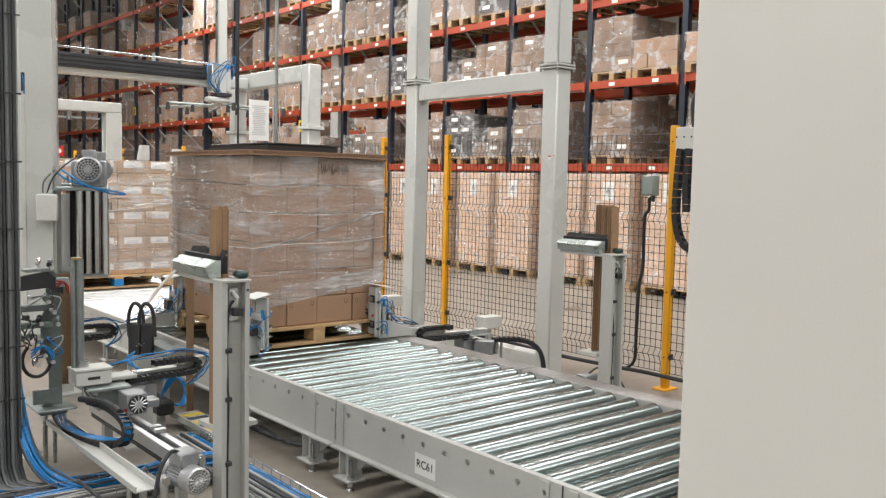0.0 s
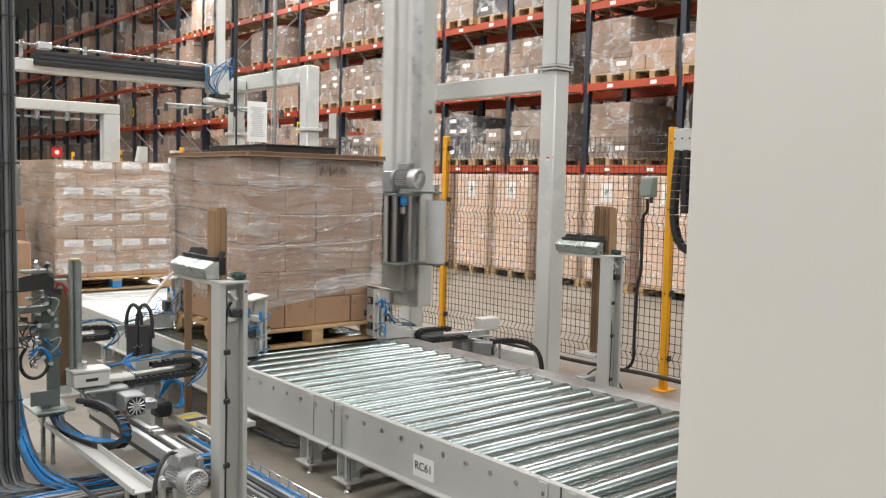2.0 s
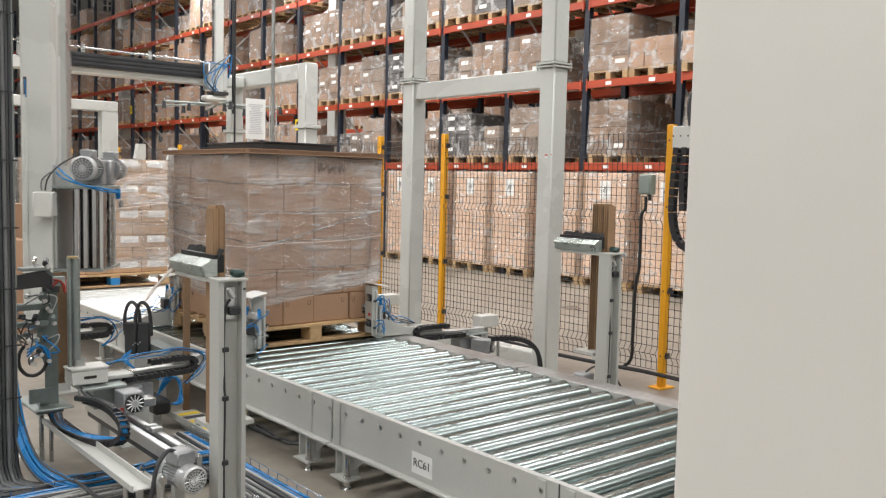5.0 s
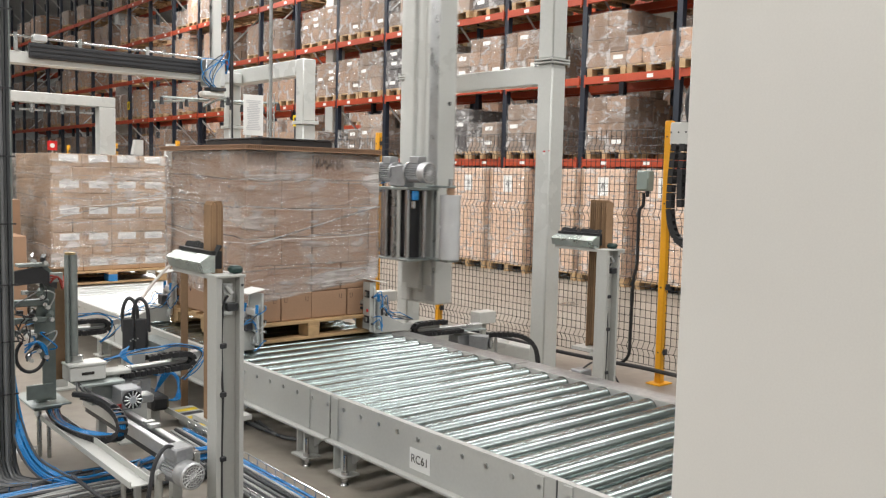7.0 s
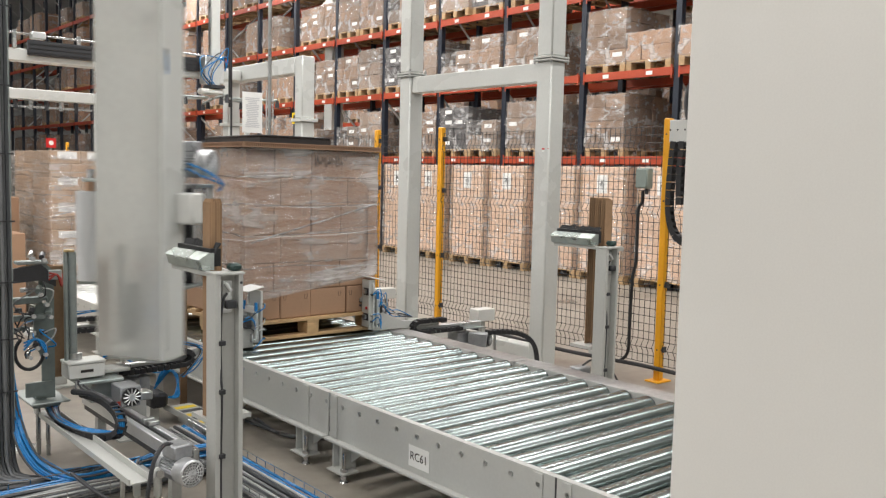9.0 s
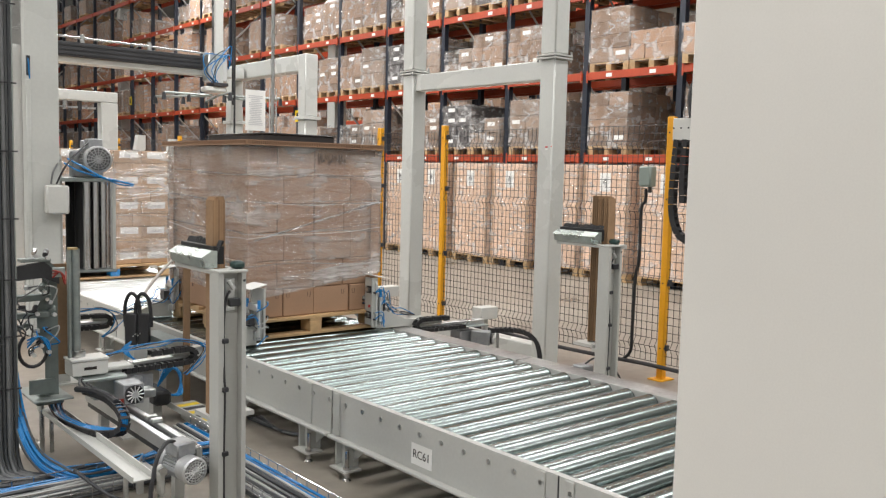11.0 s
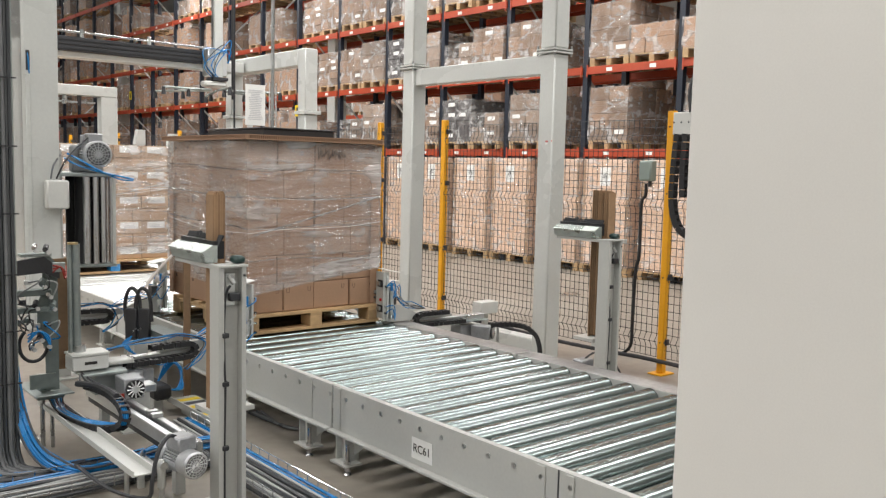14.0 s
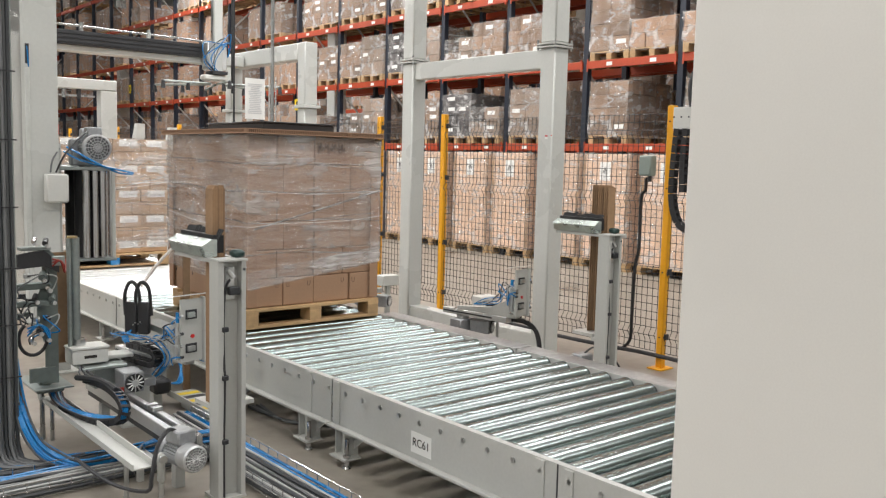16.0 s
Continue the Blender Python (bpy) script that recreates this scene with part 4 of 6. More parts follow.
def board_post(x, y, label, boards_side):
    t = thing("board_magazine", label, "machine post", (x, y, 0), group="corner board magazines")
    w, d, h = 0.145, 0.1, 1.19
    prof = [(0, 0), (0.028, 0), (0.028, 0.05), (w - 0.022, 0.05), (w - 0.022, 0), (w, 0), (w, d), (0, d)]
    post = part("post", prism(bmesh.new(), prof, "z", 0.012, h), GREY, t, smooth=False)
    part("foot", box(-0.004, w + 0.004, -0.004, d + 0.05, 0, 0.012), GREY, t, smooth=False)
    part("cap", box(-0.004, w + 0.008, -0.006, d, h, h + 0.012, bev=0.002), GREY, t, smooth=False)
    part("arm", box(0.0, 0.03, d, d + 0.42, h - 0.012, h + 0.012, bev=0.003), GREY, t, smooth=False)
    ab = 0.16 if boards_side > 0 else 0.275
    part("arm_back", box(ab, ab + 0.025, d - 0.02, d + 0.42, h - 0.03, h + 0.0, bev=0.003), GREY, t, smooth=False)
    bar = part("guide_bar", prism(bmesh.new(), [(-0.012, h + 0.014), (0.05, h + 0.014), (0.05, h + 0.098), (0.022, h + 0.098), (-0.032, h + 0.066), (-0.022, h + 0.056)], "y", d + 0.02, d + 0.43), GALV_L, t, "bright galvanised angled guide bar", smooth=False)
    rnd = random.Random(3)
    b = bmesh.new()
    for k in range(90):
        y0 = d + 0.03 + k * 0.0043
        dz = 0.018 * (noise.noise(Vector((k * 0.09, 3, 1))) + 0.5)
        cyl(b, (0.045, y0, h + 0.07), (0.085 + rnd.uniform(-0.01, 0.012), y0 + rnd.uniform(-0.006, 0.006), h + 0.135 + dz), 0.005, 4)
    bx(b, 0.035, 0.09, d + 0.03, d + 0.42, h + 0.03, h + 0.118)
    part("brush", b, BLACK, bar)
    part("end_stop", box(0.1, 0.16, 0.03, 0.1, h + 0.013, h + 0.05, bev=0.012), DARKGREEN, t)
    # fittings inside the channel
    part("sensor_plate", box(0.05, 0.1, 0.03, 0.048, h - 0.19, h - 0.03, bev=0.003), ALU, t, smooth=False)
    part("sensor", cyl(bmesh.new(), (0.06, 0.02, h - 0.04), (0.085, 0.01, h - 0.08), 0.012, 10), ALU, t)
    part("sensor", box(0.06, 0.115, 0.0, 0.03, h - 0.165, h - 0.125, bev=0.004), DARK, t)
    part("cable", tube(bmesh.new(), [(0.07, 0.02, h - 0.09), (0.045, 0.02, h - 0.14), (0.036, 0.02, h - 0.3), (0.03, 0.0, h - 0.5), (0.034, 0.0, 0.6), (0.03, 0.002, 0.3), (0.03, 0.0, 0.02)], 0.006, 6), DARK, t)
    for z in (0.3, 0.62, 0.86):
        part("cable_clip", box(0.018, 0.05, -0.012, 0.012, z - 0.012, z + 0.012, bev=0.003), DARK, t)
    part("bolt", cyl(bmesh.new(), (w - 0.011, -0.004, h - 0.04), (w - 0.011, 0, h - 0.04), 0.007, 8), DARK, t)
    # nested boards
    for k in range(7 if boards_side > 0 else 9):
        o = (0.0065 if boards_side > 0 else 0.011) * k
        zz = 0.45 + 0.006 * ((k * 5) % 4)
        q = [(0.045 + o, d + 0.06), (0.050 + o, d + 0.06), (0.050 + o, d + 0.135), (0.115 + o, d + 0.135), (0.115 + o, d + 0.14), (0.045 + o, d + 0.14)]
        if boards_side < 0:
            o *= 0.8
            q = [(u + 0.125 - o, v - 0.035 + o) for u, v in ((0.045, d + 0.10), (0.125, d + 0.10), (0.125, d + 0.17), (0.120, d + 0.17), (0.120, d + 0.105), (0.045, d + 0.105))]
        bd = thing("edge_board", "brown cardboard corner board nested in a magazine", "edge board", (x, y + k * 0.0025, 0), group="corner boards")
        part("board", prism(bmesh.new(), q, "z", zz, 1.535 + 0.008 * ((k * 7) % 3)), CARD_D, bd, smooth=False)
    part("board_rest", box(0.03, 0.27, d + 0.05, d + 0.24, 0.425, 0.448), GREY, t, smooth=False)
    part("rest_bracket", box(0.03, 0.06, d - 0.01, d + 0.06, 0.40, 0.425), GREY, t, smooth=False)
    return t


board_post(1.862, 3.9, "grey channel post holding cardboard corner boards beside the conveyor", 1)
board_post(4.97, 4.08, "grey channel post holding cardboard corner boards by the fence", -1)
t = thing("floor_gearmotor", "small grey gearmotor standing on the floor by the post", "gearmotor", (5.3, 4.55, 0))
part("body", box(-0.09, 0.05, -0.05, 0.06, 0.1, 0.21, bev=0.01), MOTOR, t)
part("cover", cyl(bmesh.new(), (0.05, -0.06, 0.13), (0.16, -0.14, 0.13), 0.05, 16), ALU, t)
part("foot", box(-0.08, 0.1, -0.06, 0.05, 0.0, 0.1), GREY, t, smooth=False)
part("cable", tube(bmesh.new(), [(0.0, 0, 0.21), (0.1, -0.02, 0.25), (0.2, -0.1, 0.2), (0.26, -0.2, 0.02)], 0.008), DARK, t)
part("hose", tube(bmesh.new(), [(-0.09, 0, 0.16), (-0.15, 0.02, 0.2), (-0.2, 0.05, 0.12), (-0.2, 0.06, 0.01)], 0.009), PAPER, t)

# ---- film clamp beside the conveyor ----
t = thing("film_clamp", "black upright film clamp with two toothed loops", "film clamp", (2.42, 6.42, 0))
part("pedestal", box(-0.05, 0.05, -0.05, 0.05, 0, 0.36), GREY, t, smooth=False)
for s in (-0.05, 0.045):
    m = Matrix.Translation((0.77 * s, -0.64 * s, 0)) @ Matrix.Rotation(radians(-39.7), 4, "Z")
    part("side_plate", box(-0.045, 0.045, -0.022, 0.022, 0.36, 0.60, bev=0.01, m=m), DARK, t)
CHAIN_SIDE = Vector((0.64, 0.77, 0)).normalized()
for s in (-0.045, 0.035):
    dx, dy = 0.77 * s, -0.64 * s
    part("loop", tube(bmesh.new(), [(dx - 0.035, dy + 0.03, 0.5), (dx - 0.04, dy + 0.032, 0.64), (dx - 0.02, dy + 0.016, 0.73), (dx + 0.01, dy - 0.008, 0.745), (dx + 0.04, dy - 0.033, 0.68), (dx + 0.05, dy - 0.04, 0.5)], 0.0145, 8, 6), DARK, t)
for k in range(6):
    part("screw", cyl(bmesh.new(), (-0.05 + 0.018 * k, -0.036, 0.44 + 0.012 * (k % 2)), (-0.05 + 0.018 * k, -0.03, 0.44 + 0.012 * (k % 2)), 0.006, 8), ALU, t)
for k in range(5):
    part("air_hose", tube(bmesh.new(), [(-0.06, -0.03, 0.4), (-0.1 - 0.01 * k, -0.06, 0.34), (-0.06 + 0.02 * k, -0.16, 0.27 - 0.01 * k), (0.05, -0.3, 0.22 + 0.02 * k), (0.12, -0.45, 0.3)], 0.005, 5), BLUE_HOSE, t)
t = thing("film_tail", "white roped tail of stretch film running up to the stack", "film tail")
part("tail", tube(bmesh.new(), [(2.44, 6.4, 0.72), (2.6, 6.5, 0.86), (2.8, 6.62, 0.99), (SX0 - 0.015, 6.7, 1.07)], 0.012, 6), ROPE, t)
t = thing("guard_plate", "green-grey sheet metal plate beside the conveyor", "plate", (2.56, 6.35, 0))
part("sheet", box(-0.06, 0.07, -0.28, 0.2, 0.43, 0.436), GALV, t, smooth=False)
part("lip", box(-0.066, -0.06, -0.28, 0.2, 0.39, 0.436), GALV, t, smooth=False)
part("leg", box(0.0, 0.04, -0.02, 0.02, 0.0, 0.43), GREY, t, smooth=False)
t = thing("support_slat", "raw wooden board standing against the conveyor", "board", (2.585, 5.98, 0))
part("board", box(0, 0.05, 0, 0.014, 0.0, 0.98), CARD_D, t, smooth=False)
t = thing("floor_sign", "low white tray with yellow and black warning tape", "warning tray", (2.42, 5.3, 0.0))
part("tray", box(-0.06, 0.13, -0.25, 0.42, 0.06, 0.075), GREY, t, smooth=False)
part("lip", box(-0.07, -0.06, -0.25, 0.42, 0.06, 0.1), GREY, t, smooth=False)
for k in range(6):
    part("stripe", box(-0.05, 0.12, -0.2 + 0.1 * k, -0.14 + 0.1 * k, 0.0755, 0.077, m=None), TAPE if k % 2 else DARK, t, smooth=False)
part("feet", box(-0.02, 0.06, -0.1, 0.3, 0.0, 0.06), GREY, t, smooth=False)
t = thing("cable_duct", "black cable trunk lying beside the conveyor with blue hoses", "cable trunk", (2.28, 5.95, 0))
part("trunk", box(-0.06, 0.06, -0.35, 0.4, 0.1, 0.2, bev=0.02), BLACK, t)
part("stand", box(-0.03, 0.03, -0.25, 0.3, 0.0, 0.1), GREY, t, smooth=False)
for k in range(4):
    part("air_hose", tube(bmesh.new(), [(0.02, -0.2, 0.2), (0.06 + 0.02 * k, -0.25, 0.33), (0.14, -0.3, 0.3 - 0.02 * k), (0.1, -0.35 - 0.02 * k, 0.18), (0.05, -0.3, 0.16)], 0.006, 6), BLUE_HOSE, t)
# ---- corner board feeder, low beside the conveyor ----
f = thing("board_feeder", "low corner board feeder with a belt axis, motor and cable tray", "feeder machine")
part("cable_tray", prism(bmesh.new(), [(1.46, 0.225), (1.56, 0.225), (1.56, 0.265), (1.553, 0.265), (1.553, 0.232), (1.467, 0.232), (1.467, 0.255), (1.46, 0.255)], "y", 3.96, 5.5), GREY, f, smooth=False)
for y in (4.15, 5.35):
    part("tray_stand", cyl(bmesh.new(), (1.5, y, 0.0), (1.5, y, 0.224), 0.012, 10), STEEL, f)
for x in (1.74, 1.815):
    part("axis_rail", box(x, x + 0.035, 4.05, 5.5, 0.24, 0.31, bev=0.004), ALU, f)
# Dark slab that paints the shade in the gap between the rails.
part("axis_bed", box(1.755, 1.84, 4.05, 5.5, 0.20, 0.238, bev=0.004), DARK, f, smooth=False)
part("belt", box(1.778, 1.812, 4.06, 5.48, 0.285, 0.289), BLACK, f, smooth=False)
for y in (4.2, 5.3):
    part("axis_stand", box(1.77, 1.82, y, y + 0.05, 0.0, 0.19), GREY, f, smooth=False)
    part("stand_screw", cyl(bmesh.new(), (1.70, y, 0.0), (1.70, y, 0.12), 0.009, 8), STEEL, f)
for y in (4.55, 4.62):
    part("clamp_block", box(1.79, 1.85, y, y + 0.035, 0.311, 0.335, bev=0.003), STEEL, f, smooth=False)
motor(f, (1.728, 3.86, 0.255), (-0.12, 1, 0), 0.23, 0.066)
part("gearbox", box(1.65, 1.76, 4.05, 4.14, 0.2, 0.31, bev=0.01), MOTOR, f)
part("drive_bracket", box(1.60, 1.635, 3.99, 4.03, 0.12, 0.27, bev=0.012), GREY, f)
part("bracket_foot", cyl(bmesh.new(), (1.618, 4.01, 0.0), (1.618, 4.01, 0.12), 0.012, 10), STEEL, f)
part("drive_nut", cyl(bmesh.new(), (1.618, 3.975, 0.245), (1.618, 3.99, 0.245), 0.02, 12), STEEL, f)
part("motor_cable", tube(bmesh.new(), [(1.70, 4.0, 0.36), (1.64, 3.98, 0.385), (1.575, 3.95, 0.32), (1.54, 3.93, 0.2), (1.53, 3.97, 0.11), (1.44, 4.2, 0.1), (1.40, 4.6, 0.12)], 0.010), DARK, f)
CHAIN_SIDE = Vector((1, 0, 0))
chain(f, [(1.63, 5.1, 0.40), (1.655, 4.95, 0.405), (1.665, 4.80, 0.40), (1.665, 4.66, 0.375), (1.658, 4.60, 0.325), (1.635, 4.61, 0.28), (1.59, 4.70, 0.252), (1.545, 4.9, 0.247), (1.51, 5.15, 0.247)], 0.055, 0.036, 0.036)
part("chain_cover", tube(bmesh.new(), [(1.58, 5.14, 0.41), (1.63, 4.98, 0.425), (1.655, 4.84, 0.42), (1.662, 4.74, 0.41)], 0.018, 8), DARK, f)
for k in range(9):
    o = 0.011 * k
    part("air_hose", tube(bmesh.new(), [(1.50 + o, 5.45, 0.30 + 0.01 * (k % 3)), (1.475 + o * 0.6, 5.2, 0.265), (1.50 + o * 0.5, 4.95, 0.262), (1.555 + o * 0.5, 4.75, 0.265 + 0.004 * (k % 4)), (1.63 + o * 0.3, 4.63, 0.285)], 0.006, 6), BLUE_HOSE if k % 4 else DARK, f)
    if k < 4:
        part("air_hose", tube(bmesh.new(), [(1.635 + 0.01 * k, 4.95, 0.405), (1.648 + 0.01 * k, 4.76, 0.40), (1.646 + 0.01 * k, 4.612, 0.345), (1.63 + 0.01 * k, 4.605, 0.285)], 0.0055, 6), BLUE_HOSE, f)
part("cover_box", box(1.38, 1.53, 5.2, 5.5, 0.325, 0.36, bev=0.006), GALV_D, f)
part("cover_lid", box(1.35, 1.56, 5.12, 5.51, 0.361, 0.372, bev=0.003), GALV, f)
part("box_stand", cyl(bmesh.new(), (1.46, 5.4, 0.0), (1.46, 5.4, 0.325), 0.014, 10), STEEL, f)
part("round_foot", cyl(bmesh.new(), (1.42, 5.6, 0.0), (1.42, 5.6, 0.03), 0.08, 20, r2=0.03), STEEL, f)
part("control_box", box(1.58, 1.79, 5.22, 5.36, 0.46, 0.545, bev=0.006), PLASTIC, f, "pale control box with printed code")
part("control_lid", box(1.575, 1.795, 5.215, 5.365, 0.546, 0.562, bev=0.004), PLASTIC, f)
part("code_mark", bars(bmesh.new(), 1.685, 5.219, 0.488, 0.11, 0.03, 1, random.Random(1), "y"), INK, f)
part("carriage_plate", box(1.62, 1.88, 5.16, 5.40, 0.43, 0.45, bev=0.004), GALV, f, smooth=False)
part("carriage_leg", box(1.70, 1.86, 5.2, 5.4, 0.312, 0.43), GALV, f, smooth=False)
part("small_plate", box(1.80, 1.96, 5.27, 5.40, 0.46, 0.485, bev=0.006), GREY, f)
part("servo", box(1.80, 1.92, 5.0, 5.16, 0.31, 0.43, bev=0.006), MOTOR, f)
part("servo_fan", cyl(bmesh.new(), (1.86, 4.985, 0.37), (1.86, 4.999, 0.37), 0.055, 20), DARK, f)
b = cyl(bmesh.new(), (1.86, 4.975, 0.37), (1.86, 4.985, 0.37), 0.02, 12)
for k in range(6):
    a = math.pi * k / 6
    cyl(b, (1.86 - 0.05 * math.cos(a), 4.982, 0.37 - 0.05 * math.sin(a)), (1.86 + 0.05 * math.cos(a), 4.982, 0.37 + 0.05 * math.sin(a)), 0.004, 4)
part("fan_blades", b, ALU, f)
part("terminal_cover", box(1.90, 2.0, 5.02, 5.12, 0.33, 0.38, bev=0.006), STEEL, f)
part("red_label", box(1.75, 1.8, 5.0, 5.01, 0.30, 0.35), REDB, f, smooth=False)
for x, y, r in ((1.595, 5.30, 0.013), (1.632, 5.31, 0.026)):
    part("guide_column", cyl(bmesh.new(), (x, y, 0.56), (x, y, 1.2), r, 14), GALV, f)
part("column_top", cyl(bmesh.new(), (1.615, 5.3, 1.2), (1.615, 5.3, 1.212), 0.03, 12), BRASS, f)
part("column_foot", cyl(bmesh.new(), (1.645, 5.31, 0.56), (1.645, 5.31, 0.6), 0.04, 12), STEEL, f)
part("lift_plate", prism(bmesh.new(), [(1.40, 0.38), (1.50, 0.38), (1.50, 1.10), (1.45, 1.16), (1.42, 1.16), (1.42, 0.95), (1.39, 0.88), (1.39, 0.70), (1.43, 0.62), (1.43, 0.45), (1.40, 0.43)], "y", 5.20, 5.212), GALV_D, f, smooth=False)
part("lift_plate", box(1.488, 1.50, 5.213, 5.34, 0.42, 0.95), GALV_D, f, smooth=False)
part("lift_foot", box(1.34, 1.48, 5.18, 5.199, 0.40, 0.48), GALV_D, f, smooth=False)
part("lift_stand", box(1.40, 1.46, 5.23, 5.29, 0.372, 0.42), GALV, f, smooth=False)
part("gripper_arm", prism(bmesh.new(), [(1.28, 1.13), (1.42, 1.15), (1.50, 1.08), (1.50, 1.02), (1.42, 1.06), (1.28, 1.05)], "y", 5.16, 5.19), DARK, f, smooth=False)
part("gripper_plate", box(1.46, 1.53, 5.15, 5.17, 1.06, 1.115, bev=0.004), GALV, f, smooth=False)
part("gripper_bar", box(1.26, 1.46, 5.17, 5.23, 0.93, 0.965, bev=0.004), GALV_D, f)
part("gripper_bar", box(1.26, 1.44, 5.14, 5.19, 0.84, 0.87, bev=0.004), GALV_D, f)
for k, (x, z) in enumerate(((1.36, 1.2), (1.42, 1.19), (1.40, 1.0), (1.43, 0.94), (1.36, 0.88), (1.45, 0.87), (1.34, 0.65), (1.38, 0.7), (1.42, 0.66))):
    part("fitting", cyl(bmesh.new(), (x, 5.14, z), (x + 0.02, 5.19, z + 0.015), 0.012 + 0.003 * (k % 3), 10), (CHROME, DARK, GALV_D)[k % 3], f)
    part("fitting_nut", cyl(bmesh.new(), (x + 0.012, 5.12, z - 0.015), (x + 0.012, 5.16, z - 0.015), 0.012, 8), ALU, f)
part("gripper_top", box(1.3, 1.46, 5.16, 5.24, 1.15, 1.168, bev=0.003), GALV, f, smooth=False)
for k in range(3):
    part("signal_hose", tube(bmesh.new(), [(1.46, 5.15, 1.10 - 0.02 * k), (1.50, 5.14, 1.09), (1.53, 5.16, 1.06 - 0.02 * k), (1.56, 5.25, 1.08)], 0.005, 5), REDB, f)
ring = [(1.355 + 0.075 * math.cos(a), 5.16, 0.66 + 0.095 * math.sin(a)) for a in (2.2 + k * 0.42 for k in range(12))]
part("hose_loop", tube(bmesh.new(), ring, 0.010, 8, 2), BLACK, f)
for k in range(3):
    part("air_hose", tube(bmesh.new(), [(1.32, 5.14, 0.72 - 0.02 * k), (1.38, 5.12, 0.74), (1.43, 5.13, 0.7 - 0.02 * k), (1.44, 5.15, 0.62)], 0.005, 5), BLUE_HOSE, f)
    part("air_hose", tube(bmesh.new(), [(1.62, 5.2, 0.46), (1.60 + 0.03 * k, 5.14, 0.42), (1.68 + 0.02 * k, 5.1, 0.38), (1.72, 5.05, 0.36)], 0.006, 5), DARK if k else GREY_HOSE, f)
bd = thing("edge_board", "brown cardboard corner board standing in the feeder", "edge board", (1.525, 5.38, 0.452), group="corner boards")
part("board", prism(bmesh.new(), [(0, 0), (0.085, 0), (0.085, 0.006), (0.006, 0.006), (0.006, 0.08), (0, 0.08)], "z", 0, 0.66), CARD_D, bd, smooth=False)
t = thing("grey_stand", "low grey steel stand with loose air fittings on the floor", "stand", (1.68, 4.42, 0))
part("tray", box(-0.05, 0.05, -0.07, 0.08, 0.12, 0.135, bev=0.004), WHITE, t, smooth=False)
part("leg", box(-0.03, 0.0, -0.03, 0.0, 0.0, 0.12), GREY, t, smooth=False)
for k in range(4):
    part("air_hose", tube(bmesh.new(), [(-0.04, -0.05 + 0.03 * k, 0.14), (0.0, 0.0, 0.185), (0.03, 0.04, 0.16), (0.04, 0.12, 0.06)], 0.006, 5), BLUE_HOSE if k % 2 else GREY_HOSE, t)

rnd = random.Random(61)
for k in range(14):
    x, z = rnd.uniform(1.27, 1.44), rnd.uniform(0.6, 1.08)
    q = [(x, 5.17, z), (x + rnd.uniform(-0.05, 0.05), 5.13, z + rnd.uniform(-0.03, 0.06)), (x + rnd.uniform(-0.07, 0.07), 5.14, z + rnd.uniform(-0.1, 0.02)), (x + rnd.uniform(-0.05, 0.05), 5.18, z - 0.1)]
    part("gripper_hose", tube(bmesh.new(), q, 0.0042, 5), (DARK, DARKCABLE, BLUE_HOSE, PALE_CABLE, DARK, GREY_HOSE)[k % 6], f)
    if k < 8:
        part("valve_block", box(x - 0.018, x + 0.018, 5.17, 5.195, z - 0.012, z + 0.012, bev=0.003), (DARK, GALV_D, STEEL)[k % 3], f)

# ---- cables on the pillar and on the floor ----
t = thing("cable_bundle", "bundle of grey and blue cables tied along the pillar", "cables")
rnd = random.Random(8)
for k in range(11):
    x = 1.03 + 0.0185 * k
    col = BLUE_HOSE if k < 2 else (GREY_HOSE, DARKCABLE, GREY_HOSE)[k % 3]
    y = 4.985 - 0.012 * (k % 3)
    part("cable", tube(bmesh.new(), [(x, y, 5.0), (x + rnd.uniform(-0.004, 0.004), y, 3.2), (x + rnd.uniform(-0.005, 0.005), y, 1.8), (x, y, 0.9), (x, y - 0.003, 0.3), (x + 0.008, y - 0.02, 0.1), (x + 0.06, y - 0.1, 0.05), (x + 0.35, 4.80 - 0.012 * k, 0.045)], 0.010, 6), col, t)
for z in (0.5, 0.78, 1.08, 1.4, 1.75, 2.1, 2.5, 2.9):
    part("cable_tie", box(1.015, 1.24, 4.947, 4.95, z, z + 0.008), DARK, t, smooth=False)
part("backing_rail", box(0.98, 1.235, 4.996, 5.0, 0.2, 5.0), GALV, t, smooth=False)
t = thing("air_hose_bundle", "thick bundle of blue air hoses sweeping over the floor", "hoses")
for k in range(18):
    a, b = 0.017 * (k % 4) + rnd.uniform(-0.012, 0.012), 0.016 * (k // 4) + rnd.uniform(-0.014, 0.014)
    part("hose", tube(bmesh.new(), [(1.17 + a * 0.6, 5.06, 1.0 - b), (1.20 + a * 0.6, 5.05, 0.62), (1.215 + a * 0.8, 5.0, 0.34), (1.245 + a, 4.93 - b, 0.17), (1.32 + a, 4.83 - b, 0.07 + 0.5 * a), (1.45, 4.74 - b - a, 0.045 + 0.6 * a), (1.62, 4.70 - b - a, 0.045 + a * 0.8), (1.85, 4.70 - a, 0.05 + b), (2.2, 4.68 - a, 0.05 + b)], 0.0072, 6), BLUE_HOSE if k % 3 else DARKCABLE, t)


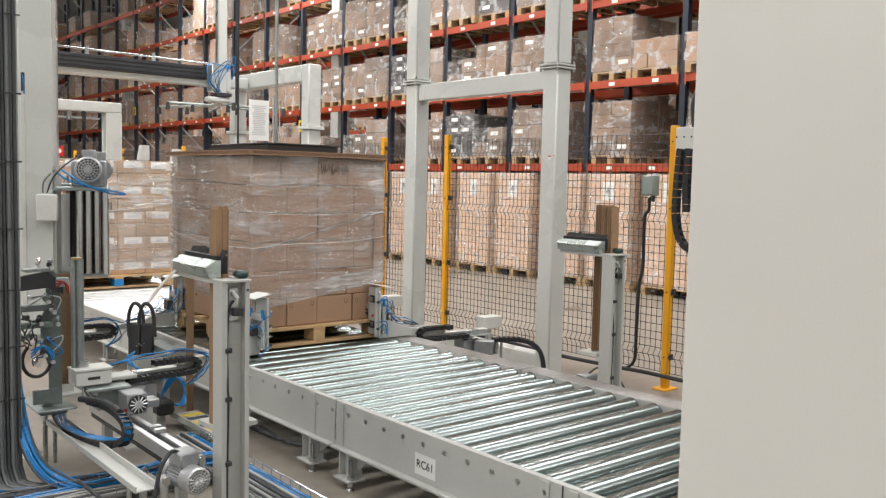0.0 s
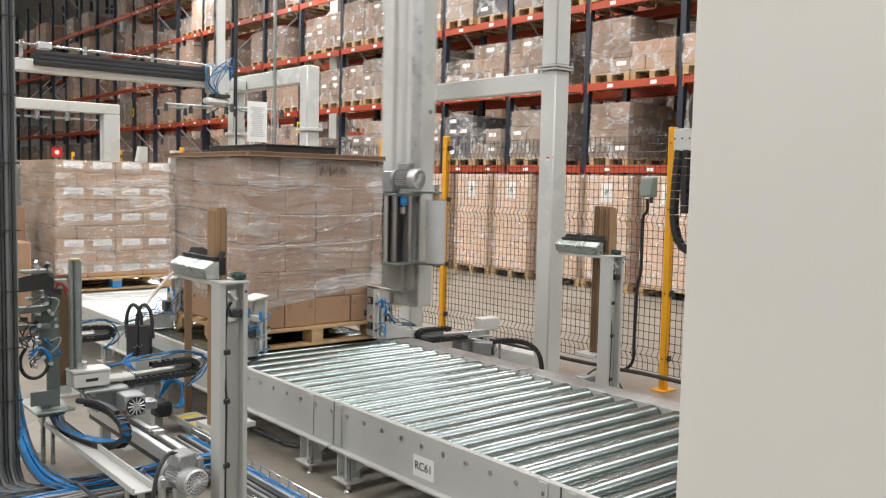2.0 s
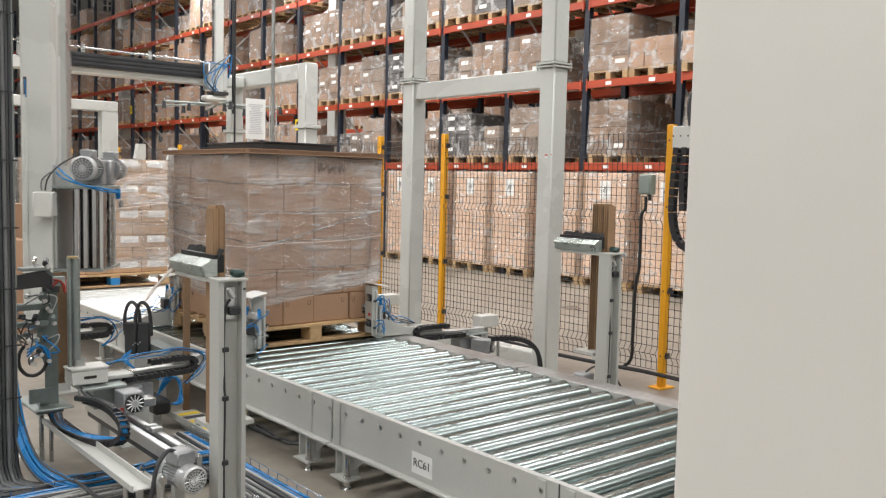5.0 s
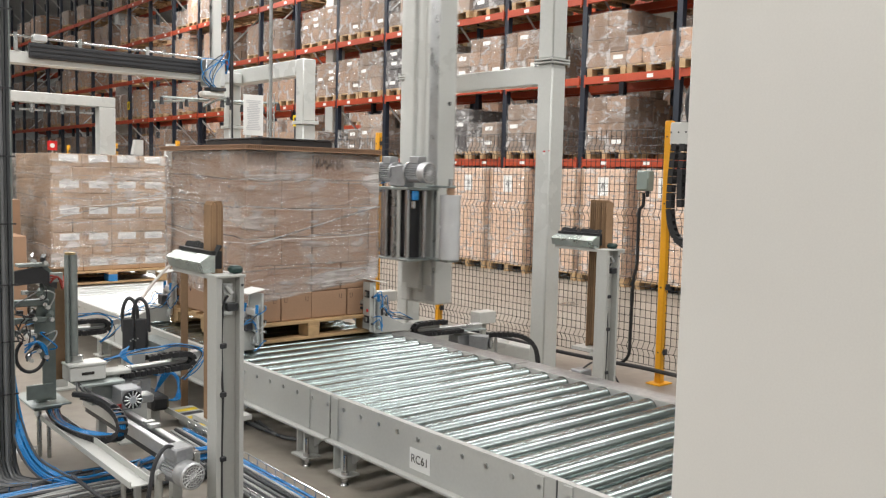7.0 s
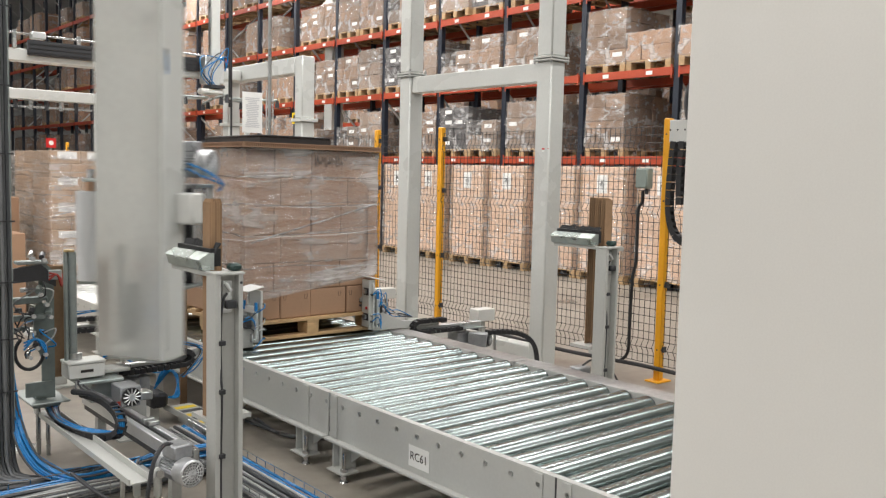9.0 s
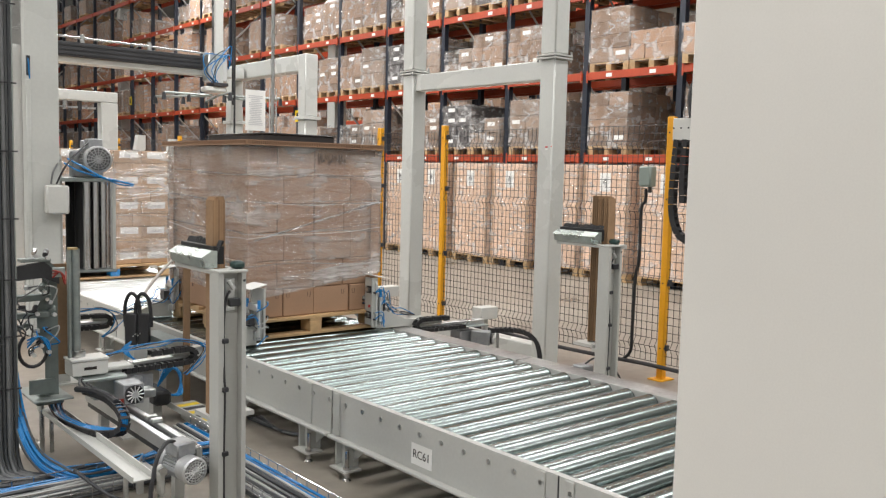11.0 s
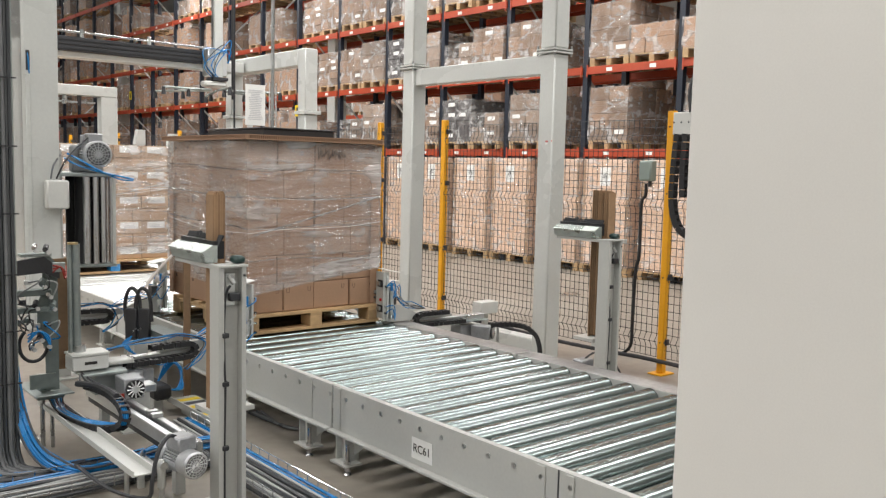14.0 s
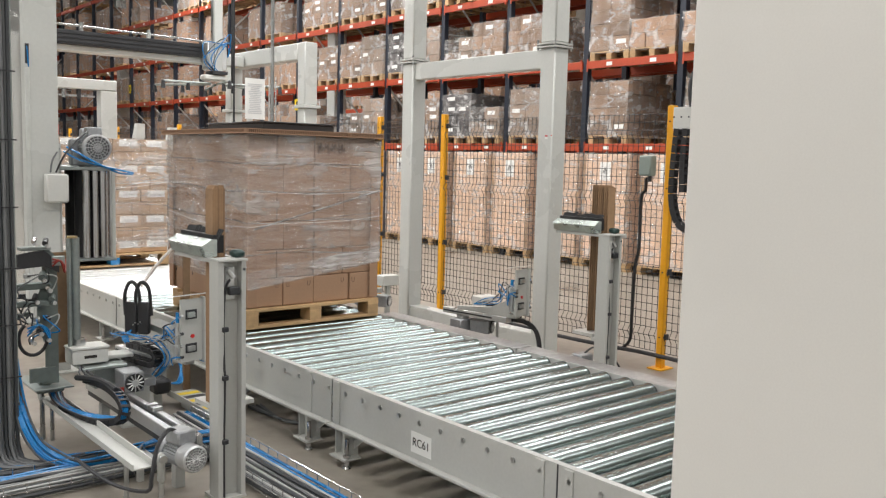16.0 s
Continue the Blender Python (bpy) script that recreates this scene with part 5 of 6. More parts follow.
def basket(axis, a, b, c, label):
    """A wire cable basket along an axis with its cables."""
    t = thing("cable_basket", label, "cable basket", group="cable baskets")
    w = 0.26

    def at3(u, v, z):
        return (u, c + v, z) if axis == "x" else (c + v, u, z)
    for v, z in ((-w / 2, 0.09), (-w / 2, 0.05), (-w / 2, 0.012), (-w / 6, 0.012), (w / 6, 0.012), (w / 2, 0.012), (w / 2, 0.05), (w / 2, 0.09)):
        part("long_wire", cyl(bmesh.new(), at3(a, v, z), at3(b, v, z), 0.003, 6), CHROME, t)
    n = int(abs(b - a) / 0.1)
    m = bmesh.new()
    for k in range(n + 1):
        u = a + (b - a) * k / n
        tube(m, [at3(u, -w / 2, 0.092), at3(u, -w / 2, 0.01), at3(u, w / 2, 0.01), at3(u, w / 2, 0.092)], 0.0028, 4, 1)
    tagged(part("wire_mesh", m, CHROME, t), kind="stuff")
    rnd = random.Random(int(c * 10))
    for k in range(20):
        v = -w / 2 + 0.015 + (w - 0.03) * (k % 10) / 9
        z = 0.025 + 0.018 * (k // 10)
        col = BLUE_HOSE if (k % 10) > 7 else (DARKCABLE, PALE_CABLE, GREY_HOSE, PALE_CABLE)[k % 4]
        r = 0.012 if col is DARKCABLE else 0.008
        pts = [at3(a + (b - a) * u, v + rnd.uniform(-0.012, 0.012), z + rnd.uniform(0, 0.014)) for u in (0, 0.2, 0.4, 0.6, 0.8, 1)]
        part("cable", tube(bmesh.new(), pts, r, 6), col, t)
    return t


basket("y", 5.3, 2.2, 2.205, "wire cable basket with blue, black and grey cables on the floor")
basket("x", 0.6, 2.07, 4.58, "wire cable basket with grey cables leading to the pillar")

t = thing("floor_cables", "loose black and grey cables running over the floor by the pillar", "cables")
rnd = random.Random(77)
for k in range(16):
    y = 4.74 + 0.011 * k
    z = 0.014 + 0.012 * (k % 3)
    q = [(0.55 + 0.22 * j, y + rnd.uniform(-0.03, 0.03), z) for j in range(7)]
    part("cable", tube(bmesh.new(), q, rnd.choice((0.007, 0.009, 0.012)), 6), (DARKCABLE, DARKCABLE, GREY_HOSE, DARKCABLE, BLUE_HOSE)[k % 5], t)

t = thing("floor_cables", "loose dark cables curling over the floor under the conveyor", "cables")
for k in range(4):
    q = [(2.75 + 0.03 * k, 5.3, 0.012), (2.78, 4.95 - 0.03 * k, 0.014), (2.88 + 0.02 * k, 4.72, 0.014), (3.02, 4.62 + 0.03 * k, 0.05), (3.1, 4.7, 0.12 + 0.01 * k), (3.12, 4.85, 0.16)]
    part("cable", tube(bmesh.new(), q, 0.009, 6), (DARKCABLE, GREY_HOSE)[k % 2], t)

# ---- fence ----
FX = 6.12
POSTS = (2.3, 4.42, 7.34, 8.52, 11.4, 14.3, 17.2, 20.1)
fence = thing("mesh_fence", "black wire mesh safety fence on yellow steel posts", "fence")
shared = {}


def piece(name, key, make, material, parent, at, smooth=False):
    """A part that shares its mesh with alike pieces."""
    if key not in shared:
        o = part(name, make(), material, parent, smooth=smooth)
        shared[key] = o.data
    else:
        o = new(name, shared[key])
        o.parent = parent
    o.location = at
    return o


for y in POSTS:
    p = piece("fence_post", "fp", lambda: box(-0.03, 0.03, -0.03, 0.03, 0.012, 2.2, bev=0.005), YELLOW, fence, (FX, y, 0), True)
    piece("foot_plate", "ff", lambda: box(-0.09, 0.09, -0.07, 0.07, 0, 0.012, bev=0.002), YELLOW, p, (0, 0, 0))
    for z in (0.25, 0.8, 1.5, 2.05):
        piece("clip", "fc", lambda: box(-0.012, 0.034, -0.05, -0.031, 0, 0.05, bev=0.004), DARK, p, (0, 0, z))
        piece("clip_screw", "fs", lambda: cyl(bmesh.new(), (-0.034, 0, 0.02), (-0.03, 0, 0.02), 0.007, 8), DARK, p, (0, 0, z))


def zig(z):
    """The fence wire's folds towards the machine at four heights."""
    o = 0.0
    for c in (0.28, 0.82, 1.42, 1.98):
        d = abs(z - c)
        if d < 0.05:
            o = 0.03 * (1 - d / 0.05)
    return o


ZS = sorted({0.14, 2.14} | {c + d for c in (0.28, 0.82, 1.42, 1.98) for d in (-0.05, 0, 0.05)})
for a, b in zip(POSTS, POSTS[1:]):
    m = bmesh.new()
    n = int((b - a - 0.1) / 0.055)
    for k in range(n + 1):
        y = a + 0.05 + (b - a - 0.1) * k / n
        tube(m, [(FX - 0.01 - zig(z), y, z) for z in ZS], 0.0027, 4, 1)
    tagged(part("wire_mesh", m, WIRE, fence, smooth=False), kind="stuff")
    m = bmesh.new()
    z = 0.14
    while z < 2.15:
        cyl(m, (FX - 0.01 - zig(z), a + 0.04, z), (FX - 0.01 - zig(z), b - 0.04, z), 0.0027, 4)
        z += 0.0665
    tagged(part("wire_mesh", m, WIRE, fence, smooth=False), kind="stuff")
t = thing("fence_conduit", "black cable conduit running along the foot of the fence", "conduit")
part("conduit", tube(bmesh.new(), [(FX - 0.06, 7.2, 0.10), (FX - 0.06, 6.4, 0.12), (FX - 0.06, 5.6, 0.10), (FX - 0.06, 4.9, 0.11), (FX - 0.06, 4.45, 0.12), (FX - 0.06, 3.4, 0.1)], 0.018, 8), BLACK, t)
part("conduit", tube(bmesh.new(), [(FX - 0.05, 4.62, 1.60), (FX - 0.05, 4.62, 1.50), (FX - 0.05, 4.66, 1.42), (FX - 0.05, 4.66, 1.0), (FX - 0.05, 4.69, 0.85), (FX - 0.05, 4.70, 0.4), (FX - 0.05, 4.71, 0.2), (FX - 0.05, 4.8, 0.11)], 0.014, 8), BLACK, t)
t = thing("junction_box", "grey-green junction box mounted on the fence", "junction box", (FX - 0.05, 4.60, 1.62))
part("box", box(-0.05, 0.03, -0.06, 0.06, 0, 0.17, bev=0.008), BOXGREEN, t)
part("lid", box(-0.06, -0.051, -0.055, 0.055, 0.01, 0.16, bev=0.004), BOXGREEN, t)
part("gland", cyl(bmesh.new(), (0, -0.02, -0.05), (0, -0.02, 0), 0.016, 10), DARK, t)
t = thing("chain_holder", "grey bracket with a hanging black cable chain on the fence post", "cable chain", (FX - 0.07, 4.30, 0))
part("bracket", box(-0.02, 0.02, -0.13, 0.05, 2.0, 2.18, bev=0.005), PLASTIC, t)
for k in range(3):
    part("hole", cyl(bmesh.new(), (-0.023, -0.1 + 0.07 * k, 2.1), (-0.02, -0.1 + 0.07 * k, 2.1), 0.008, 8), DARK, t)
CHAIN_SIDE = Vector((1, 0, 0))
chain(t, [(-0.04, -0.02, 1.98), (-0.04, 0.0, 1.7), (-0.04, 0.0, 1.45), (-0.04, -0.05, 1.28), (-0.04, -0.15, 1.2), (-0.04, -0.3, 1.18)], 0.06, 0.05, 0.058)
chain(t, [(-0.04, -0.10, 1.98), (-0.04, -0.09, 1.7), (-0.04, -0.10, 1.5)], 0.06, 0.05, 0.058)
part("hose", tube(bmesh.new(), [(0, -0.12, 2.18), (0.0, -0.1, 2.35), (0, -0.16, 2.5), (0, -0.3, 2.6)], 0.03, 8), DARK, t)

# ---- gantry behind the wrapper ----
t = thing("steel_arch", "white-grey steel arch with bolted legs behind the wrapper", "steel arch", (5.6, 0, 0))
for y in (9.32, 11.25):
    part("lower_leg", box(-0.088, 0.088, y - 0.088, y + 0.088, 0.012, 2.29, bev=0.012), WHITE, t)
    part("leg", box(-0.088, 0.088, y - 0.088, y + 0.088, 2.33, 3.07, bev=0.012), WHITE, t)
    part("foot", box(-0.15, 0.15, y - 0.15, y + 0.15, 0, 0.012), WHITE, t, smooth=False)
    part("flange", box(-0.118, 0.118, y - 0.118, y + 0.118, 2.29, 2.33, bev=0.004), WHITE, t, smooth=False)
part("beam", box(-0.086, 0.086, 9.41, 11.16, 2.87, 3.068, bev=0.012), WHITE, t)
t = thing("linear_gantry", "white gantry beam with a black bellows cover", "gantry beam", (0, 10.85, 0))
part("beam", box(1.6, 5.5, -0.09, 0.09, 2.86, 3.0, bev=0.01), WHITE, t)
part("bellows", box(2.85, 5.05, -0.13, -0.091, 2.93, 3.10, bev=0.008), DARK, t)
for k in range(3):
    part("rib", box(2.85, 5.05, -0.138, -0.1305, 2.955 + 0.05 * k, 2.965 + 0.05 * k), BLACK, t, smooth=False)
part("rod", cyl(bmesh.new(), (1.6, -0.09, 3.18), (5.1, -0.09, 3.14), 0.014, 10), CHROME, t)
for x in (2.7, 3.4, 4.2):
    part("rod_holder", box(x, x + 0.04, -0.11, -0.07, 3.0, 3.2, bev=0.004), STEEL, t)
part("cap", box(2.9, 3.05, -0.13, 0.0, 3.12, 3.2, bev=0.01), ALU, t)
part("post", box(1.6, 1.8, -0.1, 0.1, 0.0, 2.86), WHITE, t, smooth=False)
g = thing("sheet_gripper", "vertical lift with a star of suction arms on the gantry", "gripper", (5.04, 10.6, 0))
part("lift_mast", box(-0.06, 0.06, -0.05, 0.05, 2.75, 5.6, bev=0.01), WHITE, g)
part("lift_rail", box(-0.066, -0.061, -0.03, 0.03, 2.8, 5.6), STEEL, g, smooth=False)
part("black_rail", box(0.2, 0.225, -0.02, 0.01, 2.5, 5.6), BLACK, g, smooth=False)
part("carriage", box(-0.14, 0.12, -0.04, 0.14, 2.78, 3.12, bev=0.01), ALU, g)
part("hub", box(-0.2, 0.1, -0.08, 0.08, 2.64, 2.71, bev=0.02), PLASTIC, g)
part("head", box(-0.1, 0.1, -0.1, 0.1, 2.72, 2.76), DARK, g, smooth=False)
for k in range(6):
    a = radians(15 + 60 * k)
    e = Vector((0.82 * math.cos(a), 0.82 * math.sin(a), 2.58))
    arm_rod = part("suction_arm", cyl(bmesh.new(), (0.1 * math.cos(a), 0.1 * math.sin(a), 2.6), e, 0.016, 8), GALV, g)
    for u in (0.55, 1.0):
        p = Vector((e.x * u, e.y * u, 2.58))
        part("suction_cup", cyl(bmesh.new(), p + Vector((0, 0, -0.09)), p, 0.03, 10, r2=0.02), DARK, arm_rod)
for k in range(6):
    rr = random.Random(k)
    part("air_hose", tube(bmesh.new(), [(-0.1 + 0.02 * k, -0.06, 2.74), (-0.16 + rr.uniform(-0.1, 0.1), -0.12, 2.9), (-0.1 + rr.uniform(-0.15, 0.2), -0.1, 3.1), (0.05 + rr.uniform(0, 0.15), -0.05, 3.15 + rr.uniform(-0.1, 0.1)), (0.15, 0.0, 2.95)], 0.006, 5), BLUE_HOSE if k % 3 else DARK, g)
t = thing("notice_board", "white printed notice fixed to a grey post behind the stack", "notice", (4.93, 9.6, 0))
part("post", box(0.04, 0.10, 0.01, 0.06, 0.0, 2.62, bev=0.006), WHITE, t)
part("sheet", box(-0.01, 0.25, -0.004, 0.0, 2.14, 2.62), PAPER, t, smooth=False)
tagged(part("printing", bars(bmesh.new(), 0.12, -0.0045, 2.2, 0.19, 0.36, 17, random.Random(2), "y"), GREYINK, t), kind="stuff")
t = thing("ladder_frame", "narrow grey steel ladder frame behind the stack", "ladder", (5.25, 9.62, 0))
for x in (0, 0.09):
    part("stile", cyl(bmesh.new(), (x, 0, 0), (x, 0, 2.66), 0.009, 8), ALU, t)
for k in range(12):
    part("rung", cyl(bmesh.new(), (0, 0, 1.5 + 0.09 * k), (0.09, 0, 1.5 + 0.09 * k), 0.006, 6), ALU, t)
t = thing("steel_arch", "white steel arch with hanging pneumatic fittings beyond the waiting stack", "steel arch", (0, 12.4, 0))
part("beam", box(1.7, 4.38, -0.09, 0.09, 2.54, 2.68, bev=0.01), WHITE, t)
part("leg", box(4.16, 4.38, -0.09, 0.09, 0.0, 2.538, bev=0.01), WHITE, t)
part("leg", box(1.7, 1.9, -0.09, 0.09, 0.0, 2.538, bev=0.01), WHITE, t)
for k in range(7):
    x = 2.75 + 0.19 * k
    part("fitting", cyl(bmesh.new(), (x, -0.02, 2.42), (x, -0.02, 2.54), 0.03, 8), STEEL if k % 2 else DARK, t)
part("fitting_bar", box(2.6, 4.1, -0.03, 0.0, 2.44, 2.465), STEEL, t, smooth=False)
for x, y, h in ((4.95, 13.0, 2.12), (5.7, 13.6, 2.1), (6.5, 14.0, 2.05)):
    t = thing("machine_post", "short white machine post beyond the stack", "machine post", (x, y, 0), group="machine posts")
    part("post", box(-0.05, 0.05, -0.05, 0.05, 0, h, bev=0.01), WHITE, t)
    part("head", prism(bmesh.new(), [(-0.09, h - 0.2), (0.06, h - 0.2), (0.06, h + 0.02), (-0.05, h + 0.02)], "y", -0.06, 0.06), PLASTIC, t)

# ---- pallet racking ----
RX, BAY, LEV = 11.3, 1.87, (2.05, 3.4, 4.72, 6.0, 7.3)
DEP = 1.1
YB = 8.07
rack = thing("pallet_rack", "tall pallet rack with dark blue uprights and orange-red beams", "pallet rack")
UP = [(0, -0.05), (0.1, -0.05), (0.1, -0.035), (0.02, -0.035), (0.02, 0.035), (0.1, 0.035), (0.1, 0.05), (0, 0.05)]
for i in range(-2, 21):
    y = YB + BAY * i
    for x in (0.0, DEP - 0.1):
        u = piece("upright", "up", lambda: prism(bmesh.new(), UP, "z", 0.01, 9.2), NAVY, rack, (RX + x, y, 0))
        piece("base_plate", "bp", lambda: box(-0.03, 0.13, -0.08, 0.08, 0, 0.01), NAVY, u, (0, 0, 0))
    for k in range(9):
        s = 1 if k % 2 else -1
        piece("brace", ("br", s), lambda: cyl(bmesh.new(), (-s * (DEP / 2 - 0.06), 0, 0), (s * (DEP / 2 - 0.06), 0, 0.95), 0.024, 4), BRACE, rack, (RX + DEP / 2, y, 0.4 + k * 0.95))
    for z in (0.4, 4.2, 8.0):
        piece("brace", "brh", lambda: cyl(bmesh.new(), (0.06, 0, 0), (DEP - 0.06, 0, 0), 0.018, 4), BRACE, rack, (RX, y, z))
    if i == 20:
        break
    for z in LEV:
        for x in (-0.03, DEP - 0.02):
            bm_ = piece("beam", "bm", lambda: box(0, 0.05, 0.055, BAY - 0.055, -0.125, 0.0, bev=0.006), ORANGE, rack, (RX + x, y, z))
            if x < 0 and i < 12:
                for yy in (0.055, BAY - 0.085):
                    piece("end_plate", "ep", lambda: box(-0.006, -0.001, 0, 0.03, -0.17, 0.03), ORANGE, bm_, (0, yy, 0))
                for yy in (0.42, 1.28):
                    piece("sticker", "st", lambda: box(-0.0035, -0.0005, 0, 0.12, -0.095, -0.035), PAPER, bm_, (0, yy, 0))


def rack_pallet(t, w, d, split):
    """The pallet under a load: deck boards, stringers and blocks."""
    b = bmesh.new()
    for y in (0, w / 2 - 0.05, w - 0.1):
        for z in (0, 0.1):
            if split:
                piece("pallet_runner", ("pr", d), lambda: box(0, d, 0, 0.1, 0, 0.02), WOOD, t, (0, y, z))
            else:
                bx(b, 0, d, y, y + 0.1, z, z + 0.02)
        for x in (0, d / 2 - 0.07, d - 0.14):
            if split:
                piece("pallet_block", "pb", lambda: box(0, 0.14, 0, 0.1, 0.02, 0.1), WOOD, t, (x, y, 0))
            else:
                bx(b, x, x + 0.14, y, y + 0.1, 0.02, 0.1)
    for k in range(6):
        x = k * (d - 0.12) / 5
        if split:
            piece("deck_board", ("db", w), lambda: box(0, 0.12, 0, w, 0.12, 0.142), WOOD, t, (x, 0, 0))
        else:
            bx(b, x, x + 0.12, 0, w, 0.12, 0.142)
    if split:
        b.free()
    else:
        tagged(part("pallet", b, WOOD, t, smooth=False), kind="stuff")


def load(w, d, nx, ny, nz, h, seed, card, split, label):
    """Cartons on a pallet under film, 0.8 m wide along y; split: each carton is an object."""
    t = thing("pallet_load", label, "pallet load", group="loads in the racking")
    rack_pallet(t, w, d, split)
    rnd = random.Random(seed)
    cw, cd = w / ny, d / nx
    joined = None if split else bmesh.new()
    me = carton_mesh("carton", cd, cw, h, seed, split, card) if split else None
    top_off = rnd.uniform(-0.01, 0.01)
    lab_n = 0
    for k in range(nz):
        for i in range(nx):
            for j in range(ny):
                if i > 0 and k < nz - 1 and 0 < j < ny - 1:
                    continue
                if k == nz - 1 and rnd.random() < 0.12:
                    continue
                x, y, z = i * cd + rnd.uniform(-0.01, 0.01), j * cw + rnd.uniform(-0.008, 0.008), 0.144 + k * h
                if split:
                    c = new("carton", me)
                    c.parent = t
                    c.matrix_basis = pose(x, y, z, 0, 0, rnd.uniform(-1, 1))
                    if i == 0 and rnd.random() < 0.3:
                        lab = new("label", LABEL_DATA)
                        lab.parent = c
                        lab.matrix_basis = pose(0.001, cw * rnd.uniform(0.35, 0.6), h * 0.6, 0, 0, -90)
                else:
                    bx(joined, x + 0.004, x + cd - 0.004, y + 0.004, y + cw - 0.004, z, z + h - 0.005)
    if not split:
        tagged(part("cartons", joined, card, t, smooth=False), kind="stuff")
    H = 0.144 + nz * h
    b = bmesh.new()
    rows = []
    ring = [(-0.012, -0.012), (-0.016, w * 0.33), (-0.016, w * 0.66), (-0.012, w + 0.012), (d / 2, w + 0.015), (d + 0.012, w + 0.012), (d + 0.012, -0.012), (d / 2, -0.015)]
    for j in range(6):
        z = 0.1 + (H + 0.01 - 0.1) * j / 5
        rows.append([b.verts.new((x + rnd.uniform(-0.012, 0.008), y + rnd.uniform(-0.01, 0.01), z + rnd.uniform(-0.01, 0.01) * (j > 0))) for x, y in ring])
    for r0, r1 in zip(rows, rows[1:]):
        for q in range(8):
            b.faces.new((r0[q], r0[(q + 1) % 8], r1[(q + 1) % 8], r1[q]))
    part("stretch_film", b, FILM_B, t).visible_shadow = False
    b = bmesh.new()
    grid = []
    for i in range(8):
        row = []
        for j in range(8):
            edge = i in (0, 7) or j in (0, 7)
            x, y = -0.02 + (d + 0.04) * i / 7, -0.02 + (w + 0.04) * j / 7
            row.append(b.verts.new((x + rnd.uniform(-0.015, 0.015), y + rnd.uniform(-0.015, 0.015), H + (-0.075 * rnd.random() if edge else 0.012 + 0.05 * rnd.random() ** 2))))
        grid.append(row)
    for r0, r1 in zip(grid, grid[1:]):
        for j in range(7):
            b.faces.new((r0[j], r0[j + 1], r1[j + 1], r1[j]))
    part("film_cap", b, FILM_C, t, "crumpled whitish film over the top").visible_shadow = False
    return t


KINDS = [(0.8, 1.1, 3, 2, 4, 0.215), (0.82, 1.1, 3, 3, 3, 0.25), (0.84, 1.1, 4, 3, 2, 0.22), (0.8, 1.1, 3, 2, 3, 0.275), (0.82, 1.1, 4, 2, 5, 0.15), (0.8, 1.1, 2, 2, 2, 0.26), (0.84, 1.1, 3, 2, 4, 0.2)]
LABELS = ["tall film-wrapped load of brown cartons on a rack pallet", "film-wrapped brown cartons on a rack pallet", "low film-wrapped load of cartons on a rack pallet", "film-wrapped brown cartons on a rack pallet", "film-wrapped load of flat brown cartons on a rack pallet", "small film-wrapped load of cartons on a rack pallet", "film-wrapped load on a rack pallet, near ones coloured as unlit"]
# the last card, used for near loads, has shade painted into it
CARDS = [CARD_L, CARD_L, CARD, CARD_P, CARD_L, CARD_P, CARD_UNLIT]
# what stands in the bays beside the fence: (bay, level, place) and the kind of load
STOCK = {(0, 1, 1): 0, (0, 1, 0): 2, (0, 0, 1): 0, (0, 0, 0): None, (1, 1, 1): 1, (1, 1, 0): None, (1, 0, 1): 3, (1, 0, 0): None, (2, 1, 1): 5, (2, 1, 0): 1, (2, 0, 1): 6, (2, 0, 0): 5}
rnd = random.Random(21)
near, far = {}, {}
for i in range(-2, 20):
    for lv, z in enumerate(LEV):
        for s in range(2):
            if rnd.random() < (0.08 if i < 5 else 0.36 if i < 9 else 0.6) and (i, lv, s) not in STOCK:
                continue
            k = STOCK.get((i, lv, s), rnd.choice((0, 0, 1, 1, 2, 3, 3, 4, 5, 6)))
            if k is None:
                continue
            split = -1 <= i <= 5 and lv < 3
            y = YB + BAY * i + 0.1 + s * 0.86 + rnd.uniform(-0.02, 0.02)
            m = pose(RX - 0.03 + rnd.uniform(-0.06, 0.05) + (0.12 if i >= 5 else 0), y, z + 0.002, 0, 0, rnd.uniform(-0.8, 0.8))
            pool = near if split else far
            if k not in pool:
                w, d, nx, ny, nz, h = KINDS[k]
                t = load(w, d, nx, ny, nz, h, 30 + k, CARDS[k] if split else far_card(k), split, LABELS[k])
                t.matrix_basis = m
                pool[k] = t
            else:
                copy_thing(pool[k], m)
# the row behind, back to back
for i in range(-2, 20):
    for lv, z in enumerate(LEV[:4]):
        if rnd.random() < (0.12 if i < 8 else 0.5):
            continue
        copy_thing(far[rnd.choice(sorted(far))], pose(RX + 1.45, YB + BAY * i + 0.2 + rnd.uniform(0, 0.7), z + 0.002))
rear = thing("pallet_rack", "rear row of the pallet rack with orange-red beams", "pallet rack")
for i in range(-2, 20):
    piece("upright", "rup", lambda: box(0, 0.1, -0.05, 0.05, 0, 9.2), NAVY, rear, (RX + 2.5, YB + BAY * i, 0))
    for z in LEV[:4]:
        piece("beam", "rbm", lambda: box(0, 0.05, 0.0, BAY, -0.125, 0.0), ORANGE, rear, (RX + 1.4, YB + BAY * i, z))

